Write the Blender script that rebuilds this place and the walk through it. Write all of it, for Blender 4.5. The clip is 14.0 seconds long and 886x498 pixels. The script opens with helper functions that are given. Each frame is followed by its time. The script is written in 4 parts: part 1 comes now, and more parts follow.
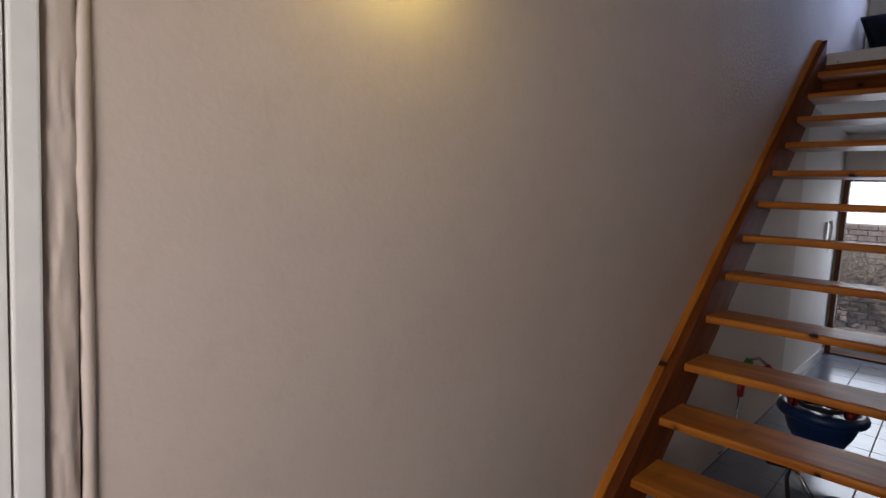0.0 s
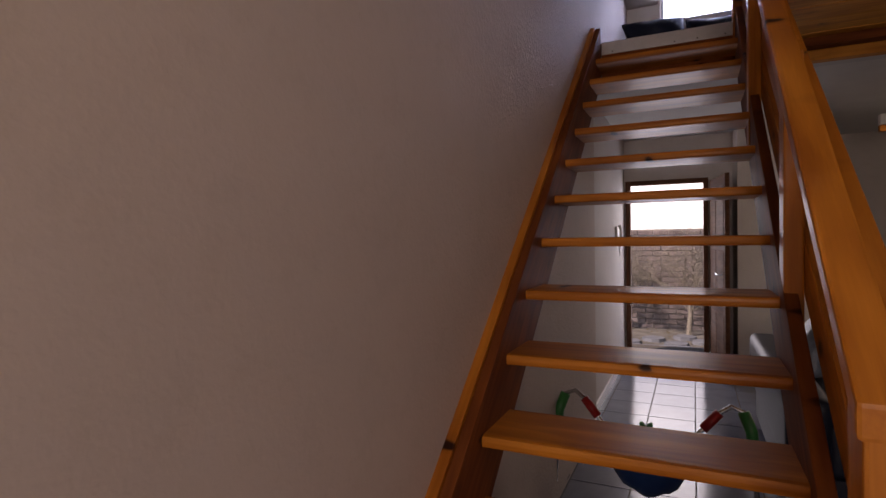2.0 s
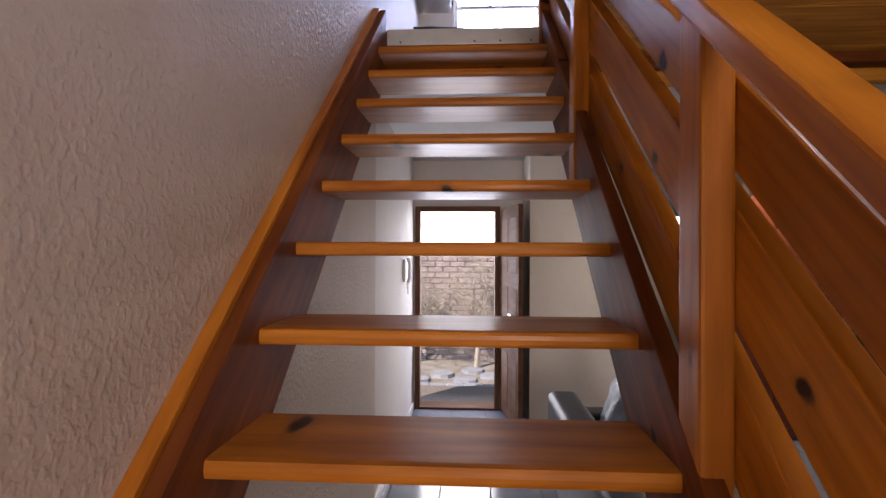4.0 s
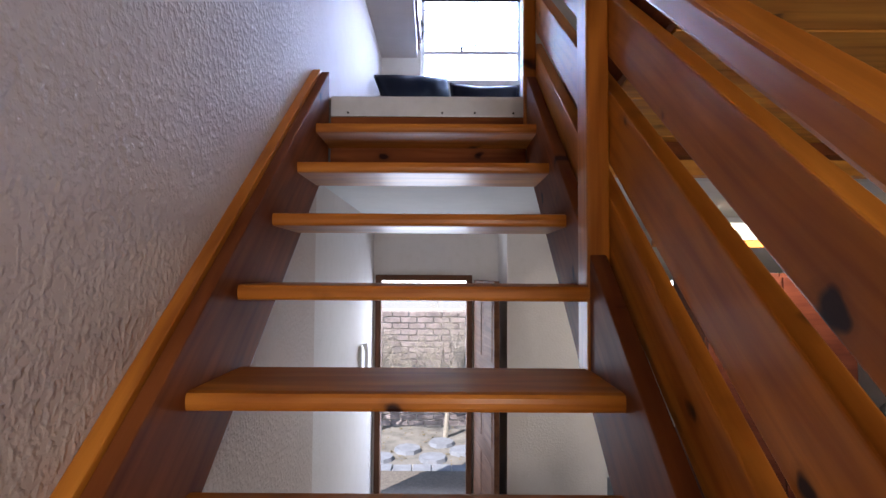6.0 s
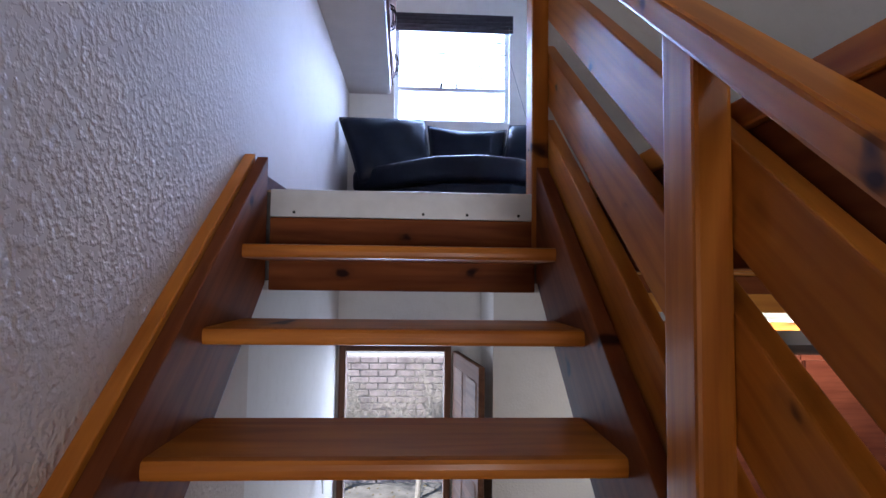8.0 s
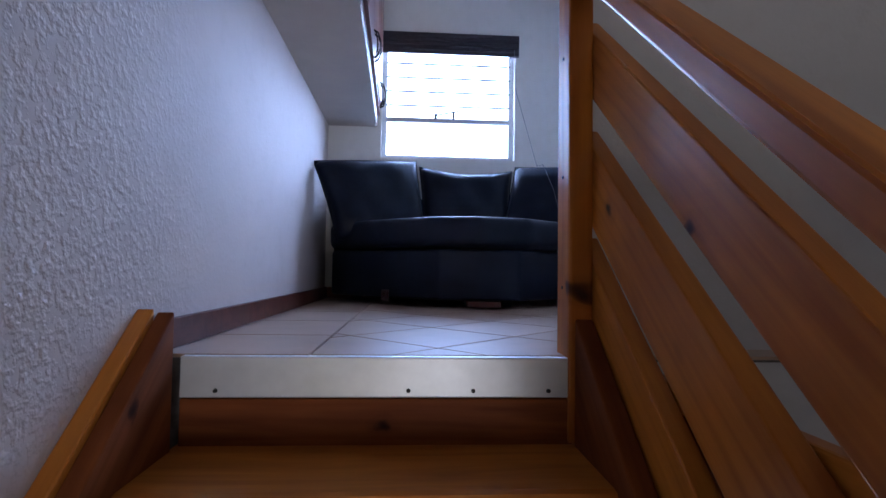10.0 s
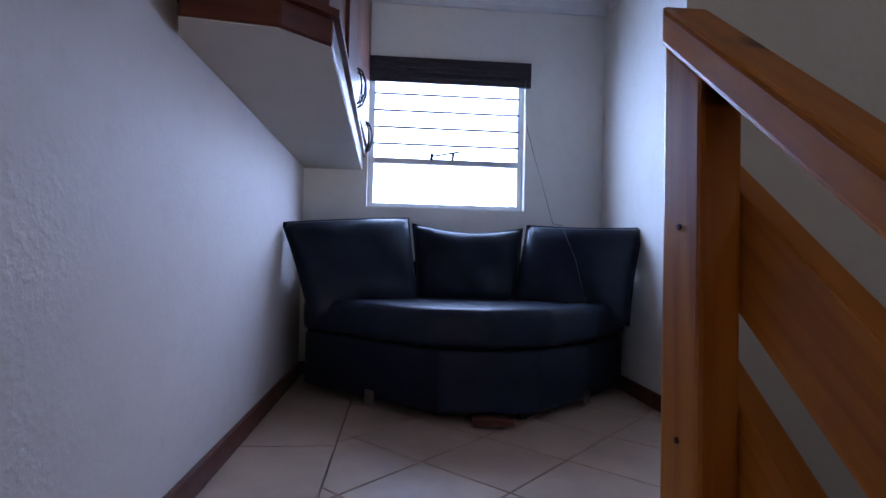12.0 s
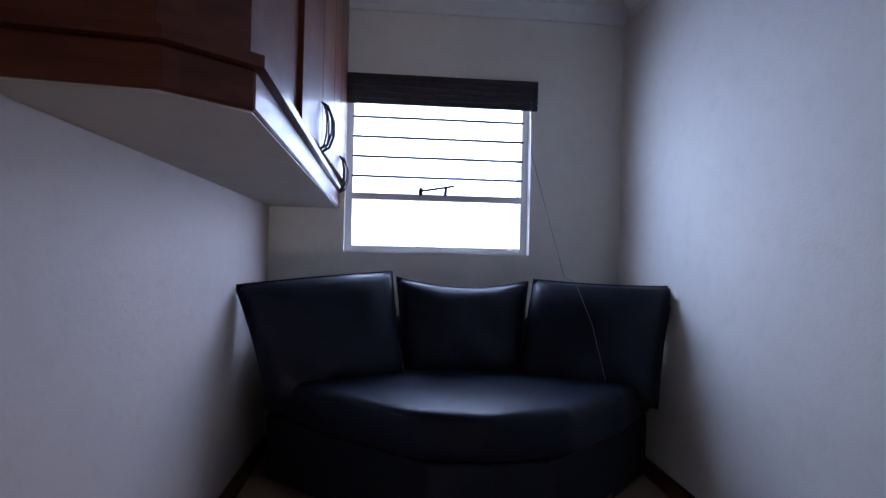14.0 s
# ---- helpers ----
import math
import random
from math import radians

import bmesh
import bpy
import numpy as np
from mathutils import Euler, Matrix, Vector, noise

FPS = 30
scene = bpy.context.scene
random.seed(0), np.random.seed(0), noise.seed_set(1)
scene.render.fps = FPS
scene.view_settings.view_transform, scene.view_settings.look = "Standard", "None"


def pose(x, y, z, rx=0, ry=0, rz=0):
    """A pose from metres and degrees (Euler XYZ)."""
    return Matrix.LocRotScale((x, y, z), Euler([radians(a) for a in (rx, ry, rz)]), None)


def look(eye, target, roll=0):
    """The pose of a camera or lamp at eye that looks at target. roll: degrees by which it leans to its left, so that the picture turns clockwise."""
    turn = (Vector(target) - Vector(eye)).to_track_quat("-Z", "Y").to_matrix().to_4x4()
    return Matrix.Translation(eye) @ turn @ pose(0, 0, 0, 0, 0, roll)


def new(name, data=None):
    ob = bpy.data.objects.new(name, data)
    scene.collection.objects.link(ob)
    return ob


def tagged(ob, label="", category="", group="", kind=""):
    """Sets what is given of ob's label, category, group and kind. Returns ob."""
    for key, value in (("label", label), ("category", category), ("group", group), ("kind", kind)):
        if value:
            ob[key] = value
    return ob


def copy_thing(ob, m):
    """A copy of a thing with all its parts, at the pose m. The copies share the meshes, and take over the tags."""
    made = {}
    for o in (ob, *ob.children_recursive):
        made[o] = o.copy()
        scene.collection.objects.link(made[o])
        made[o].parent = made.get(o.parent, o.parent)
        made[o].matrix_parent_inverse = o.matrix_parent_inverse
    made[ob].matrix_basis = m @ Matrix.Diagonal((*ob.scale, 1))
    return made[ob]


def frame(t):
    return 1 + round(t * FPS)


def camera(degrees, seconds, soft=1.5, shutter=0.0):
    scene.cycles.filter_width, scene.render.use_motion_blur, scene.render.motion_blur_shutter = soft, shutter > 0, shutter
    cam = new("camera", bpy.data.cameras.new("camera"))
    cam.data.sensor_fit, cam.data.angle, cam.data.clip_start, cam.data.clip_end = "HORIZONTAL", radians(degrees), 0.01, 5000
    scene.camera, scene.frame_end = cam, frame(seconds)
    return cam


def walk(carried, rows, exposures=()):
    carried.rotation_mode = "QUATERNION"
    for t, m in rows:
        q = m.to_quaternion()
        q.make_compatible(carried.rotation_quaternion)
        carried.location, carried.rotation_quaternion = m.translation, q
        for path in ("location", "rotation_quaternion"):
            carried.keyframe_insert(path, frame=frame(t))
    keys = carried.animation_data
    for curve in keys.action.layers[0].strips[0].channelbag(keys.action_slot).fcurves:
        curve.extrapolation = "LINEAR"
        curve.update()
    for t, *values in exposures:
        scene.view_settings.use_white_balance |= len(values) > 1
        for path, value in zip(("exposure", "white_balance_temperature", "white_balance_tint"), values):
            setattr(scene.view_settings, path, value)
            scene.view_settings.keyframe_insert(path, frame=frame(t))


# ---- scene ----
cam = camera(79.5, 14.0)
PATH = [
    (0, (0.90, -1.80, 1.50), (-0.485, -0.36, 1.32), 3.1),
    (0.5, (0.78, -1.54, 1.44), (-0.48, 0.01, 1.316), 2.9),
    (1, (0.725, -1.30, 1.42), (-0.38, 0.367, 1.338), 1.3),
    (1.5, (0.71, -1.04, 1.43), (-0.28, 0.69, 1.36), -0.2),
    (2, (0.625, -0.73, 1.407), (-0.227, 1.08, 1.366), -0.9),
    (2.5, (0.53, -0.461, 1.446), (-0.052, 1.451, 1.368), 0.6),
    (2.7, (0.505, -0.335, 1.447), (0.048, 1.612, 1.374), 1.0),
    (4.8, (0.54, 0.646, 1.731), (0.473, 2.644, 1.786), 0.2),
    (5, (0.544, 0.712, 1.773), (0.494, 2.71, 1.842), 0.3),
    (5.5, (0.534, 0.839, 1.909), (0.505, 2.838, 1.989), 0.5),
    (6, (0.528, 0.981, 2.03), (0.522, 2.979, 2.119), 0.3),
    (6.5, (0.531, 1.102, 2.128), (0.583, 3.099, 2.225), 0.5),
    (7, (0.555, 1.248, 2.28), (0.637, 3.244, 2.384), 0.8),
    (7.5, (0.531, 1.405, 2.367), (0.613, 3.4, 2.48), 0.7),
    (8, (0.495, 1.556, 2.513), (0.595, 3.55, 2.623), 0.7),
    (8.5, (0.515, 1.701, 2.592), (0.63, 3.694, 2.705), 0.8),
    (9, (0.526, 1.833, 2.711), (0.642, 3.827, 2.819), 0.7),
    (11.5, (0.489, 2.475, 3.318), (0.64, 4.469, 3.367), 1.3),
    (12, (0.497, 2.613, 3.416), (0.662, 4.606, 3.465), 1.3),
    (12.5, (0.486, 2.722, 3.522), (0.663, 4.713, 3.564), 1.3),
    (13, (0.48, 2.827, 3.621), (0.653, 4.819, 3.668), 1.3),
    (13.5, (0.495, 2.937, 3.66), (0.678, 4.928, 3.703), 1.3),
    (14, (0.552, 3.049, 3.719), (0.732, 5.041, 3.733), 1.3),
]
walk(cam, [(t, look(e, a, r)) for t, e, a, r in PATH],
     [(0, -0.2, 6650, 12), (1.0, -0.22, 7400, 20), (1.5, -0.3, 7700, 26), (2.5, 0.15, 8000, 30), (5, 1.4, 6700, 14), (7, 1.3, 6250, 13), (9, 1.0, 5600, 10), (11.5, 0.25, 5900, 10), (12.5, 0.15, 6150, 12), (14.0, -0.4, 6600, 13)])

# ---- light ----
world = bpy.data.worlds.new("world")
scene.world = world
world.use_nodes = True
nt = world.node_tree
sky = nt.nodes.new("ShaderNodeTexSky")
sky.sky_type, sky.sun_disc = "NISHITA", False
sky.dust_density, sky.air_density = 0.2, 1.2
sky.sun_elevation, sky.sun_rotation = radians(48), radians(-142)
nt.links.new(sky.outputs[0], nt.nodes["Background"].inputs[0])
nt.nodes["Background"].inputs[1].default_value = 0.15


def lamp(name, kind, m, energy, color=(1, 1, 1), size=None, size_y=None, **kw):
    d = bpy.data.lights.new(name, kind)
    d.energy, d.color = energy, color
    if kind == "AREA":
        d.shape, d.size, d.size_y = "RECTANGLE", size, size_y or size
    for k, v in kw.items():
        if k == "angle":
            d.angle = v
        if k == "radius":
            d.shadow_soft_size = v
    o = new(name, d)
    o.matrix_world = m
    return o


lamp("sun", "SUN", look((-7, -3, 12), (0, 6, 0)), 5, (1, 0.95, 0.88), angle=radians(0.5))
# daylight through the openings
lamp("sky_window_upstairs", "AREA", look((0.755, 5.80, 4.13), (0.755, 4.0, 3.5)), 34, (0.42, 0.57, 0.97), 0.86, 0.8)
lamp("sky_front_door", "AREA", look((0.35, 5.95, 1.2), (0.45, 3.0, 0.6)), 13, (0.72, 0.82, 1.0), 0.76, 1.8)
lamp("sky_living_window", "AREA", look((1.2, -3.12, 1.5), (-0.03, -1.3, 1.5)), 38, (1.0, 0.93, 0.9), 1.1, 1.3)
# added fill to brighten the stairwell; the ceiling has no opening here
lamp("sky_roof_window", "AREA", look((2.4, -0.6, 3.6), (0.0, 1.2, 2.4)), 4, (1.0, 0.97, 0.97), 0.9, 0.9)
lamp("tube_light", "AREA", look((2.75, 4.6, 2.3), (2.75, 4.4, 0)), 13, (1.0, 0.94, 0.82), 1.1, 0.05)
lamp("wall_lamp_glow", "POINT", pose(0.07, -1.05, 2.10), 3.0, (1.0, 0.76, 0.16), radius=0.02)


# ---- materials ----
def nodes_of(name, rough=0.5, metal=0.0, coat=0.0):
    m = bpy.data.materials.new(name)
    m.use_nodes = True
    b = m.node_tree.nodes["Principled BSDF"]
    b.inputs["Roughness"].default_value = rough
    b.inputs["Metallic"].default_value = metal
    b.inputs["Coat Weight"].default_value = coat
    b.inputs["Coat Roughness"].default_value = 0.12
    return m, m.node_tree, b


def ramp(t, stops, src):
    r = t.nodes.new("ShaderNodeValToRGB")
    e = r.color_ramp.elements
    while len(e) < len(stops):
        e.new(0.5)
    for k, (p, c) in zip(e, stops):
        k.position, k.color = p, (*c, 1)
    t.links.new(src, r.inputs[0])
    return r.outputs[0]


def noise_tex(t, scale, detail=3, rough=0.5, dist=0.0, vec=None):
    n = t.nodes.new("ShaderNodeTexNoise")
    n.inputs["Scale"].default_value, n.inputs["Detail"].default_value = scale, detail
    n.inputs["Roughness"].default_value, n.inputs["Distortion"].default_value = rough, dist
    if vec:
        t.links.new(vec, n.inputs["Vector"])
    return n.outputs[0]


def mix(t, a, b, fac, kind="MIX"):
    m = t.nodes.new("ShaderNodeMix")
    m.data_type, m.blend_type = "RGBA", kind
    for sock, v in ((m.inputs[0], fac), (m.inputs[6], a), (m.inputs[7], b)):
        if isinstance(v, (int, float)):
            sock.default_value = v
        elif isinstance(v, tuple):
            sock.default_value = (*v, 1)
        else:
            t.links.new(v, sock)
    return m.outputs[2]


def bump(t, b, src, strength, dist):
    n = t.nodes.new("ShaderNodeBump")
    n.inputs["Strength"].default_value, n.inputs["Distance"].default_value = strength, dist
    t.links.new(src, n.inputs["Height"])
    t.links.new(n.outputs[0], b.inputs["Normal"])


def coords(t, stretch=(1, 1, 1), shift=False):
    c = t.nodes.new("ShaderNodeTexCoord")
    mp = t.nodes.new("ShaderNodeMapping")
    mp.inputs["Scale"].default_value = stretch
    t.links.new(c.outputs["Object"], mp.inputs["Vector"])
    if shift:
        oi = t.nodes.new("ShaderNodeObjectInfo")
        k = t.nodes.new("ShaderNodeVectorMath")
        k.operation = "SCALE"
        k.inputs[0].default_value = (31, 17, 23)
        t.links.new(oi.outputs["Random"], k.inputs["Scale"])
        t.links.new(k.outputs[0], mp.inputs["Location"])
    return mp.outputs[0]


def wood(name, dark, light, knots=True, rough=0.36, coat=0.13, knot_col=(0.025, 0.006, 0.003), spec=0.22):
    m, t, b = nodes_of(name, rough, 0, coat)
    b.inputs["Specular IOR Level"].default_value = spec
    v = coords(t, (0.8, 6, 6), True)
    grain = noise_tex(t, 2.6, 3, 0.45, 0.7, v)
    col = ramp(t, [(0.3, dark), (0.52, tuple((p + q) / 2 for p, q in zip(dark, light))), (0.72, light)], grain)
    ring = t.nodes.new("ShaderNodeTexWave")
    ring.wave_type, ring.bands_direction = "BANDS", "Z"
    ring.inputs["Scale"].default_value, ring.inputs["Distortion"].default_value = 4.0, 9.0
    ring.inputs["Detail"].default_value, ring.inputs["Detail Scale"].default_value = 2.0, 0.7
    t.links.new(coords(t, (0.35, 2.2, 2.2), True), ring.inputs["Vector"])
    col = mix(t, col, ramp(t, [(0.0, (0.68, 0.55, 0.42)), (0.35, (1, 1, 1)), (1.0, (1.08, 1.06, 1.04))], ring.outputs[1]), 0.3, "MULTIPLY")
    v2 = coords(t, (3, 90, 90), True)
    fine = noise_tex(t, 2.0, 3, 0.6, 0, v2)
    col = mix(t, col, ramp(t, [(0.3, (0.6, 0.52, 0.45)), (0.65, (1, 1, 1))], fine), 0.2, "MULTIPLY")
    big = noise_tex(t, 1.4, 2, 0.5, 0, coords(t, (1, 1, 1), True))
    col = mix(t, col, ramp(t, [(0.3, (0.72, 0.62, 0.55)), (0.7, (1.1, 1.08, 1.05))], big), 0.7, "MULTIPLY")
    if knots:
        w = t.nodes.new("ShaderNodeTexVoronoi")
        w.feature, w.inputs["Scale"].default_value = "F1", 6.2
        vk = coords(t, (0.8, 0.32, 1.05), True)
        nz = t.nodes.new("ShaderNodeTexNoise")
        nz.inputs["Scale"].default_value = 16
        t.links.new(vk, nz.inputs["Vector"])
        vm = t.nodes.new("ShaderNodeVectorMath")
        vm.operation = "MULTIPLY_ADD"
        vm.inputs[1].default_value = (0.055, 0.055, 0.055)
        t.links.new(nz.outputs[1], vm.inputs[0])
        t.links.new(vk, vm.inputs[2])
        t.links.new(vm.outputs[0], w.inputs["Vector"])
        k = ramp(t, [(0.075, (1, 1, 1)), (0.10, (0.75, 0.75, 0.75)), (0.13, (0.22, 0.22, 0.22)), (0.22, (0, 0, 0))], w.outputs["Distance"])
        col = mix(t, col, knot_col, k)
    t.links.new(col, b.inputs["Base Color"])
    bump(t, b, fine, 0.12, 0.002)
    r = ramp(t, [(0.3, (rough + 0.14,) * 3), (0.7, (rough - 0.06,) * 3)], big)
    t.links.new(r, b.inputs["Roughness"])
    return m


def plain(name, col, rough=0.5, metal=0.0, coat=0.0, var=0.12, scale=6.0, bumps=0.0, bscale=60, bdist=0.002, spec=None):
    m, t, b = nodes_of(name, rough, metal, coat)
    v = coords(t, (1, 1, 1), True)
    n1 = noise_tex(t, scale, 4, 0.6, 0, v)
    lo, hi = tuple(c * (1 - var) for c in col), tuple(min(1, c * (1 + var)) for c in col)
    t.links.new(ramp(t, [(0.3, lo), (0.7, hi)], n1), b.inputs["Base Color"])
    if bumps:
        bump(t, b, noise_tex(t, bscale, 4, 0.65, 0, v), bumps, bdist)
    if spec is not None:
        b.inputs["Specular IOR Level"].default_value = spec
    return m


def glow(name, col, strength):
    m = bpy.data.materials.new(name)
    m.use_nodes = True
    t = m.node_tree
    t.nodes.remove(t.nodes["Principled BSDF"])
    e = t.nodes.new("ShaderNodeEmission")
    e.inputs[0].default_value, e.inputs[1].default_value = (*col, 1), strength
    t.links.new(e.outputs[0], t.nodes["Material Output"].inputs[0])
    return m


def plaster(name, col, bdist=0.004, bscale=55, patchy=False):
    m, t, b = nodes_of(name, 0.75)
    v = coords(t)
    big = noise_tex(t, 1.1, 4, 0.55, 0, v)
    c = ramp(t, [(0.3, tuple(x * 0.93 for x in col)), (0.7, tuple(min(1, x * 1.03) for x in col))], big)
    spots = noise_tex(t, 14, 5, 0.7, 0, v)
    c = mix(t, c, ramp(t, [(0.3, (0.9, 0.89, 0.87)), (0.5, (1, 1, 1))], spots), 0.5, "MULTIPLY")
    t.links.new(c, b.inputs["Base Color"])
    w = t.nodes.new("ShaderNodeTexVoronoi")
    w.inputs["Scale"].default_value = bscale
    t.links.new(v, w.inputs["Vector"])
    fine = noise_tex(t, bscale * 1.7, 2, 0.45, 0.0, v)
    blob = ramp(t, [(0.42, (0, 0, 0)), (0.72, (1, 1, 1))], fine)
    low = noise_tex(t, 7, 3, 0.5, 0, v)
    mk = mix(t, blob, low, 0.3)
    if patchy:
        sep = t.nodes.new("ShaderNodeSeparateXYZ")
        t.links.new(v, sep.inputs[0])
        mr = t.nodes.new("ShaderNodeMapRange")
        mr.inputs[1].default_value, mr.inputs[2].default_value = 0.4, 2.1
        mr.inputs[3].default_value, mr.inputs[4].default_value = 0.1, 1.0
        t.links.new(sep.outputs[1], mr.inputs[0])
        m2 = t.nodes.new("ShaderNodeMapRange")
        m2.inputs[1].default_value, m2.inputs[2].default_value = 2.3, 3.6
        m2.inputs[3].default_value, m2.inputs[4].default_value = 1.0, 0.12
        t.links.new(sep.outputs[1], m2.inputs[0])
        mm = t.nodes.new("ShaderNodeMath")
        mm.operation = "MULTIPLY"
        t.links.new(mr.outputs[0], mm.inputs[0])
        t.links.new(m2.outputs[0], mm.inputs[1])
        mk = mix(t, (0.0, 0.0, 0.0), mk, mm.outputs[0])
    bump(t, b, mk, 0.75, bdist)
    return m


M_PINE = wood("pine_varnished", (0.38, 0.120, 0.015), (0.67, 0.258, 0.036), coat=0.05)
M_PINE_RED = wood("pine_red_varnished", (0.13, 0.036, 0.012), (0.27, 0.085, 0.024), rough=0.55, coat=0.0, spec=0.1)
# brighter copy of the pine, bounced light put into its colour
M_PINE_LIT = wood("pine_lit_planks", (0.50, 0.19, 0.028), (0.80, 0.38, 0.065), rough=0.45, coat=0.0)
M_MAHOG = wood("mahogany", (0.085, 0.022, 0.012), (0.15, 0.042, 0.022), knots=False, rough=0.35, coat=0.2)
M_DOORWOOD = wood("door_wood", (0.10, 0.045, 0.025), (0.19, 0.09, 0.05), knots=False, rough=0.7, coat=0.0)
M_CUP = wood("cupboard_wood", (0.09, 0.022, 0.012), (0.16, 0.045, 0.024), knots=False, rough=0.35, coat=0.2)
M_WALL = plaster("textured_plaster", (0.62, 0.53, 0.475), 0.0055, 40, True)
M_WALL_UP = plaster("cream_plaster", (0.78, 0.74, 0.66), 0.0006, 60)
M_HALL = plaster("hall_plaster", (0.74, 0.70, 0.67), 0.0015, 40)
# hall plaster darkened for the landing wall's shade; other living room walls share it
M_WALL_SHADED = plaster("shaded_plaster", (0.52, 0.50, 0.49), 0.0015, 40)
M_CEIL = plain("ceiling_paint", (0.66, 0.65, 0.62), 0.8, var=0.04)
M_WHITE = plain("white_paint", (0.75, 0.75, 0.74), 0.35, var=0.04, scale=12, bumps=0.05)
M_ALU = plain("painted_metal_strip", (0.62, 0.63, 0.65), 0.35, 0.3, var=0.08, scale=14)
M_GREY = plain("panel_underside", (0.55, 0.54, 0.52), 0.6, var=0.05)
M_LEATHER = plain("black_leather", (0.005, 0.008, 0.018), 0.42, 0, 0.0, var=0.3, scale=9, bumps=0.35, bscale=90, bdist=0.0015, spec=0.22)
M_TILE = plain("cream_tile", (0.42, 0.28, 0.19), 0.3, 0, 0.0, var=0.14, scale=5, bumps=0.05, bscale=30)
M_TILE2 = plain("pale_floor_tile", (0.17, 0.19, 0.24), 0.16, var=0.1, scale=5, bumps=0.03, bscale=30)
M_GROUT = plain("grout", (0.10, 0.085, 0.075), 0.9, var=0.3, scale=40)
# backlight on the burglar bars put into their grey; the cord shares it
M_BAR = plain("backlit_bar_cord_grey", (0.11, 0.11, 0.12), 0.5, var=0.1)
M_BLACK = plain("black_metal", (0.012, 0.012, 0.012), 0.4, 0.6, var=0.2)
M_SCREW = plain("screw_dark", (0.02, 0.02, 0.02), 0.5, 0.5)
M_STEEL = plain("steel", (0.5, 0.5, 0.52), 0.25, 1.0, var=0.05)
M_RED = plain("red_plastic", (0.35, 0.012, 0.012), 0.35, var=0.15)
M_GREEN = plain("green_plastic", (0.02, 0.16, 0.04), 0.4, var=0.2)
M_BLUE = plain("blue_plastic", (0.012, 0.045, 0.16), 0.35, var=0.2)
M_RUB = plain("rubber", (0.02, 0.02, 0.02), 0.7, var=0.2)
M_BLIND = plain("blind_fabric", (0.035, 0.028, 0.032), 0.8, var=0.2, scale=30)
M_BRICK = plain("face_brick", (0.20, 0.165, 0.17), 0.85, var=0.4, scale=9, bumps=0.4, bscale=60, bdist=0.004)
M_MORTAR = plain("mortar", (0.34, 0.32, 0.31), 0.95, var=0.15, scale=20, bumps=0.3)
M_BARK = plain("bark", (0.27, 0.24, 0.21), 0.9, var=0.3, scale=15, bumps=0.4)
M_LEAF = plain("dry_leaf", (0.13, 0.10, 0.05), 0.8, var=0.5, scale=20)
M_PAVE = plain("paving", (0.15, 0.16, 0.19), 0.85, var=0.2, scale=8, bumps=0.3)
M_GROUND = plain("garden_ground", (0.14, 0.13, 0.12), 0.95, var=0.35, scale=5, bumps=0.5, bscale=20, bdist=0.01)
M_TUBE = glow("tube_glow", (1.0, 0.95, 0.72), 3.0)
M_BULB = glow("bulb_glow", (1.0, 0.75, 0.25), 12.0)

m_, t_, b_ = nodes_of("window_glass", 0.03)
b_.inputs["Transmission Weight"].default_value = 1.0
b_.inputs["IOR"].default_value = 1.02
M_GLASS = m_

# ---- mesh helpers ----
def link(name, bm, mat, parent=None, label="", m=None, kind="", smooth=False):
    me = bpy.data.meshes.new(name)
    bm.normal_update()
    bm.to_mesh(me)
    bm.free()
    me.materials.append(mat)
    if smooth:
        for p in me.polygons:
            p.use_smooth = True
    o = new(name, me)
    if m is not None:
        o.matrix_world = m
    if parent:
        o.parent = parent
    return tagged(o, label, kind=kind)


def part(name, bm, mat, parent, label="", m=None, smooth=False):
    return link(name, bm, mat, parent, label, m, smooth=smooth)


def thing(name, label, category, group="", at=(0, 0, 0)):
    o = new(name)
    o.location = at
    bpy.context.view_layer.update()
    return tagged(o, label, category, group)


def bevel(bm, w, seg=2, edges=None):
    bmesh.ops.bevel(bm, geom=list(edges or bm.edges), offset=w, segments=seg, profile=0.6, affect="EDGES", clamp_overlap=True)


def boxm(size, bv=0.004, seg=2, off=(0, 0, 0)):
    bm = bmesh.new()
    bmesh.ops.create_cube(bm, size=1)
    bmesh.ops.scale(bm, vec=size, verts=bm.verts)
    if bv:
        bevel(bm, bv, seg)
    bmesh.ops.translate(bm, vec=off, verts=bm.verts)
    return bm


def box2(a, b, bv=0.004, seg=2):
    """Box between two corners, about its own middle; returns bmesh and pose."""
    size = [abs(q - p) for p, q in zip(a, b)]
    mid = [(p + q) / 2 for p, q in zip(a, b)]
    return boxm(size, bv, seg), Matrix.Translation(mid)


def slab(name, a, b, mat, parent=None, label="", kind="", bv=0.0, category=""):
    bm, m = box2(a, b, bv)
    return tagged(link(name, bm, mat, parent, label, m, kind=kind), category=category)


def plank(name, p0, p1, high, thick, mat, parent, label="", up=(0, 0, 1), bv=0.005):
    """A board whose grain runs along local x from p0 to p1."""
    p0, p1 = Vector(p0), Vector(p1)
    x = (p1 - p0).normalized()
    y = Vector(up).cross(x).normalized()
    z = x.cross(y)
    m = Matrix((x, y, z)).transposed().to_4x4()
    m.translation = (p0 + p1) / 2
    return part(name, boxm(((p1 - p0).length, thick, high), bv), mat, parent, label, m)


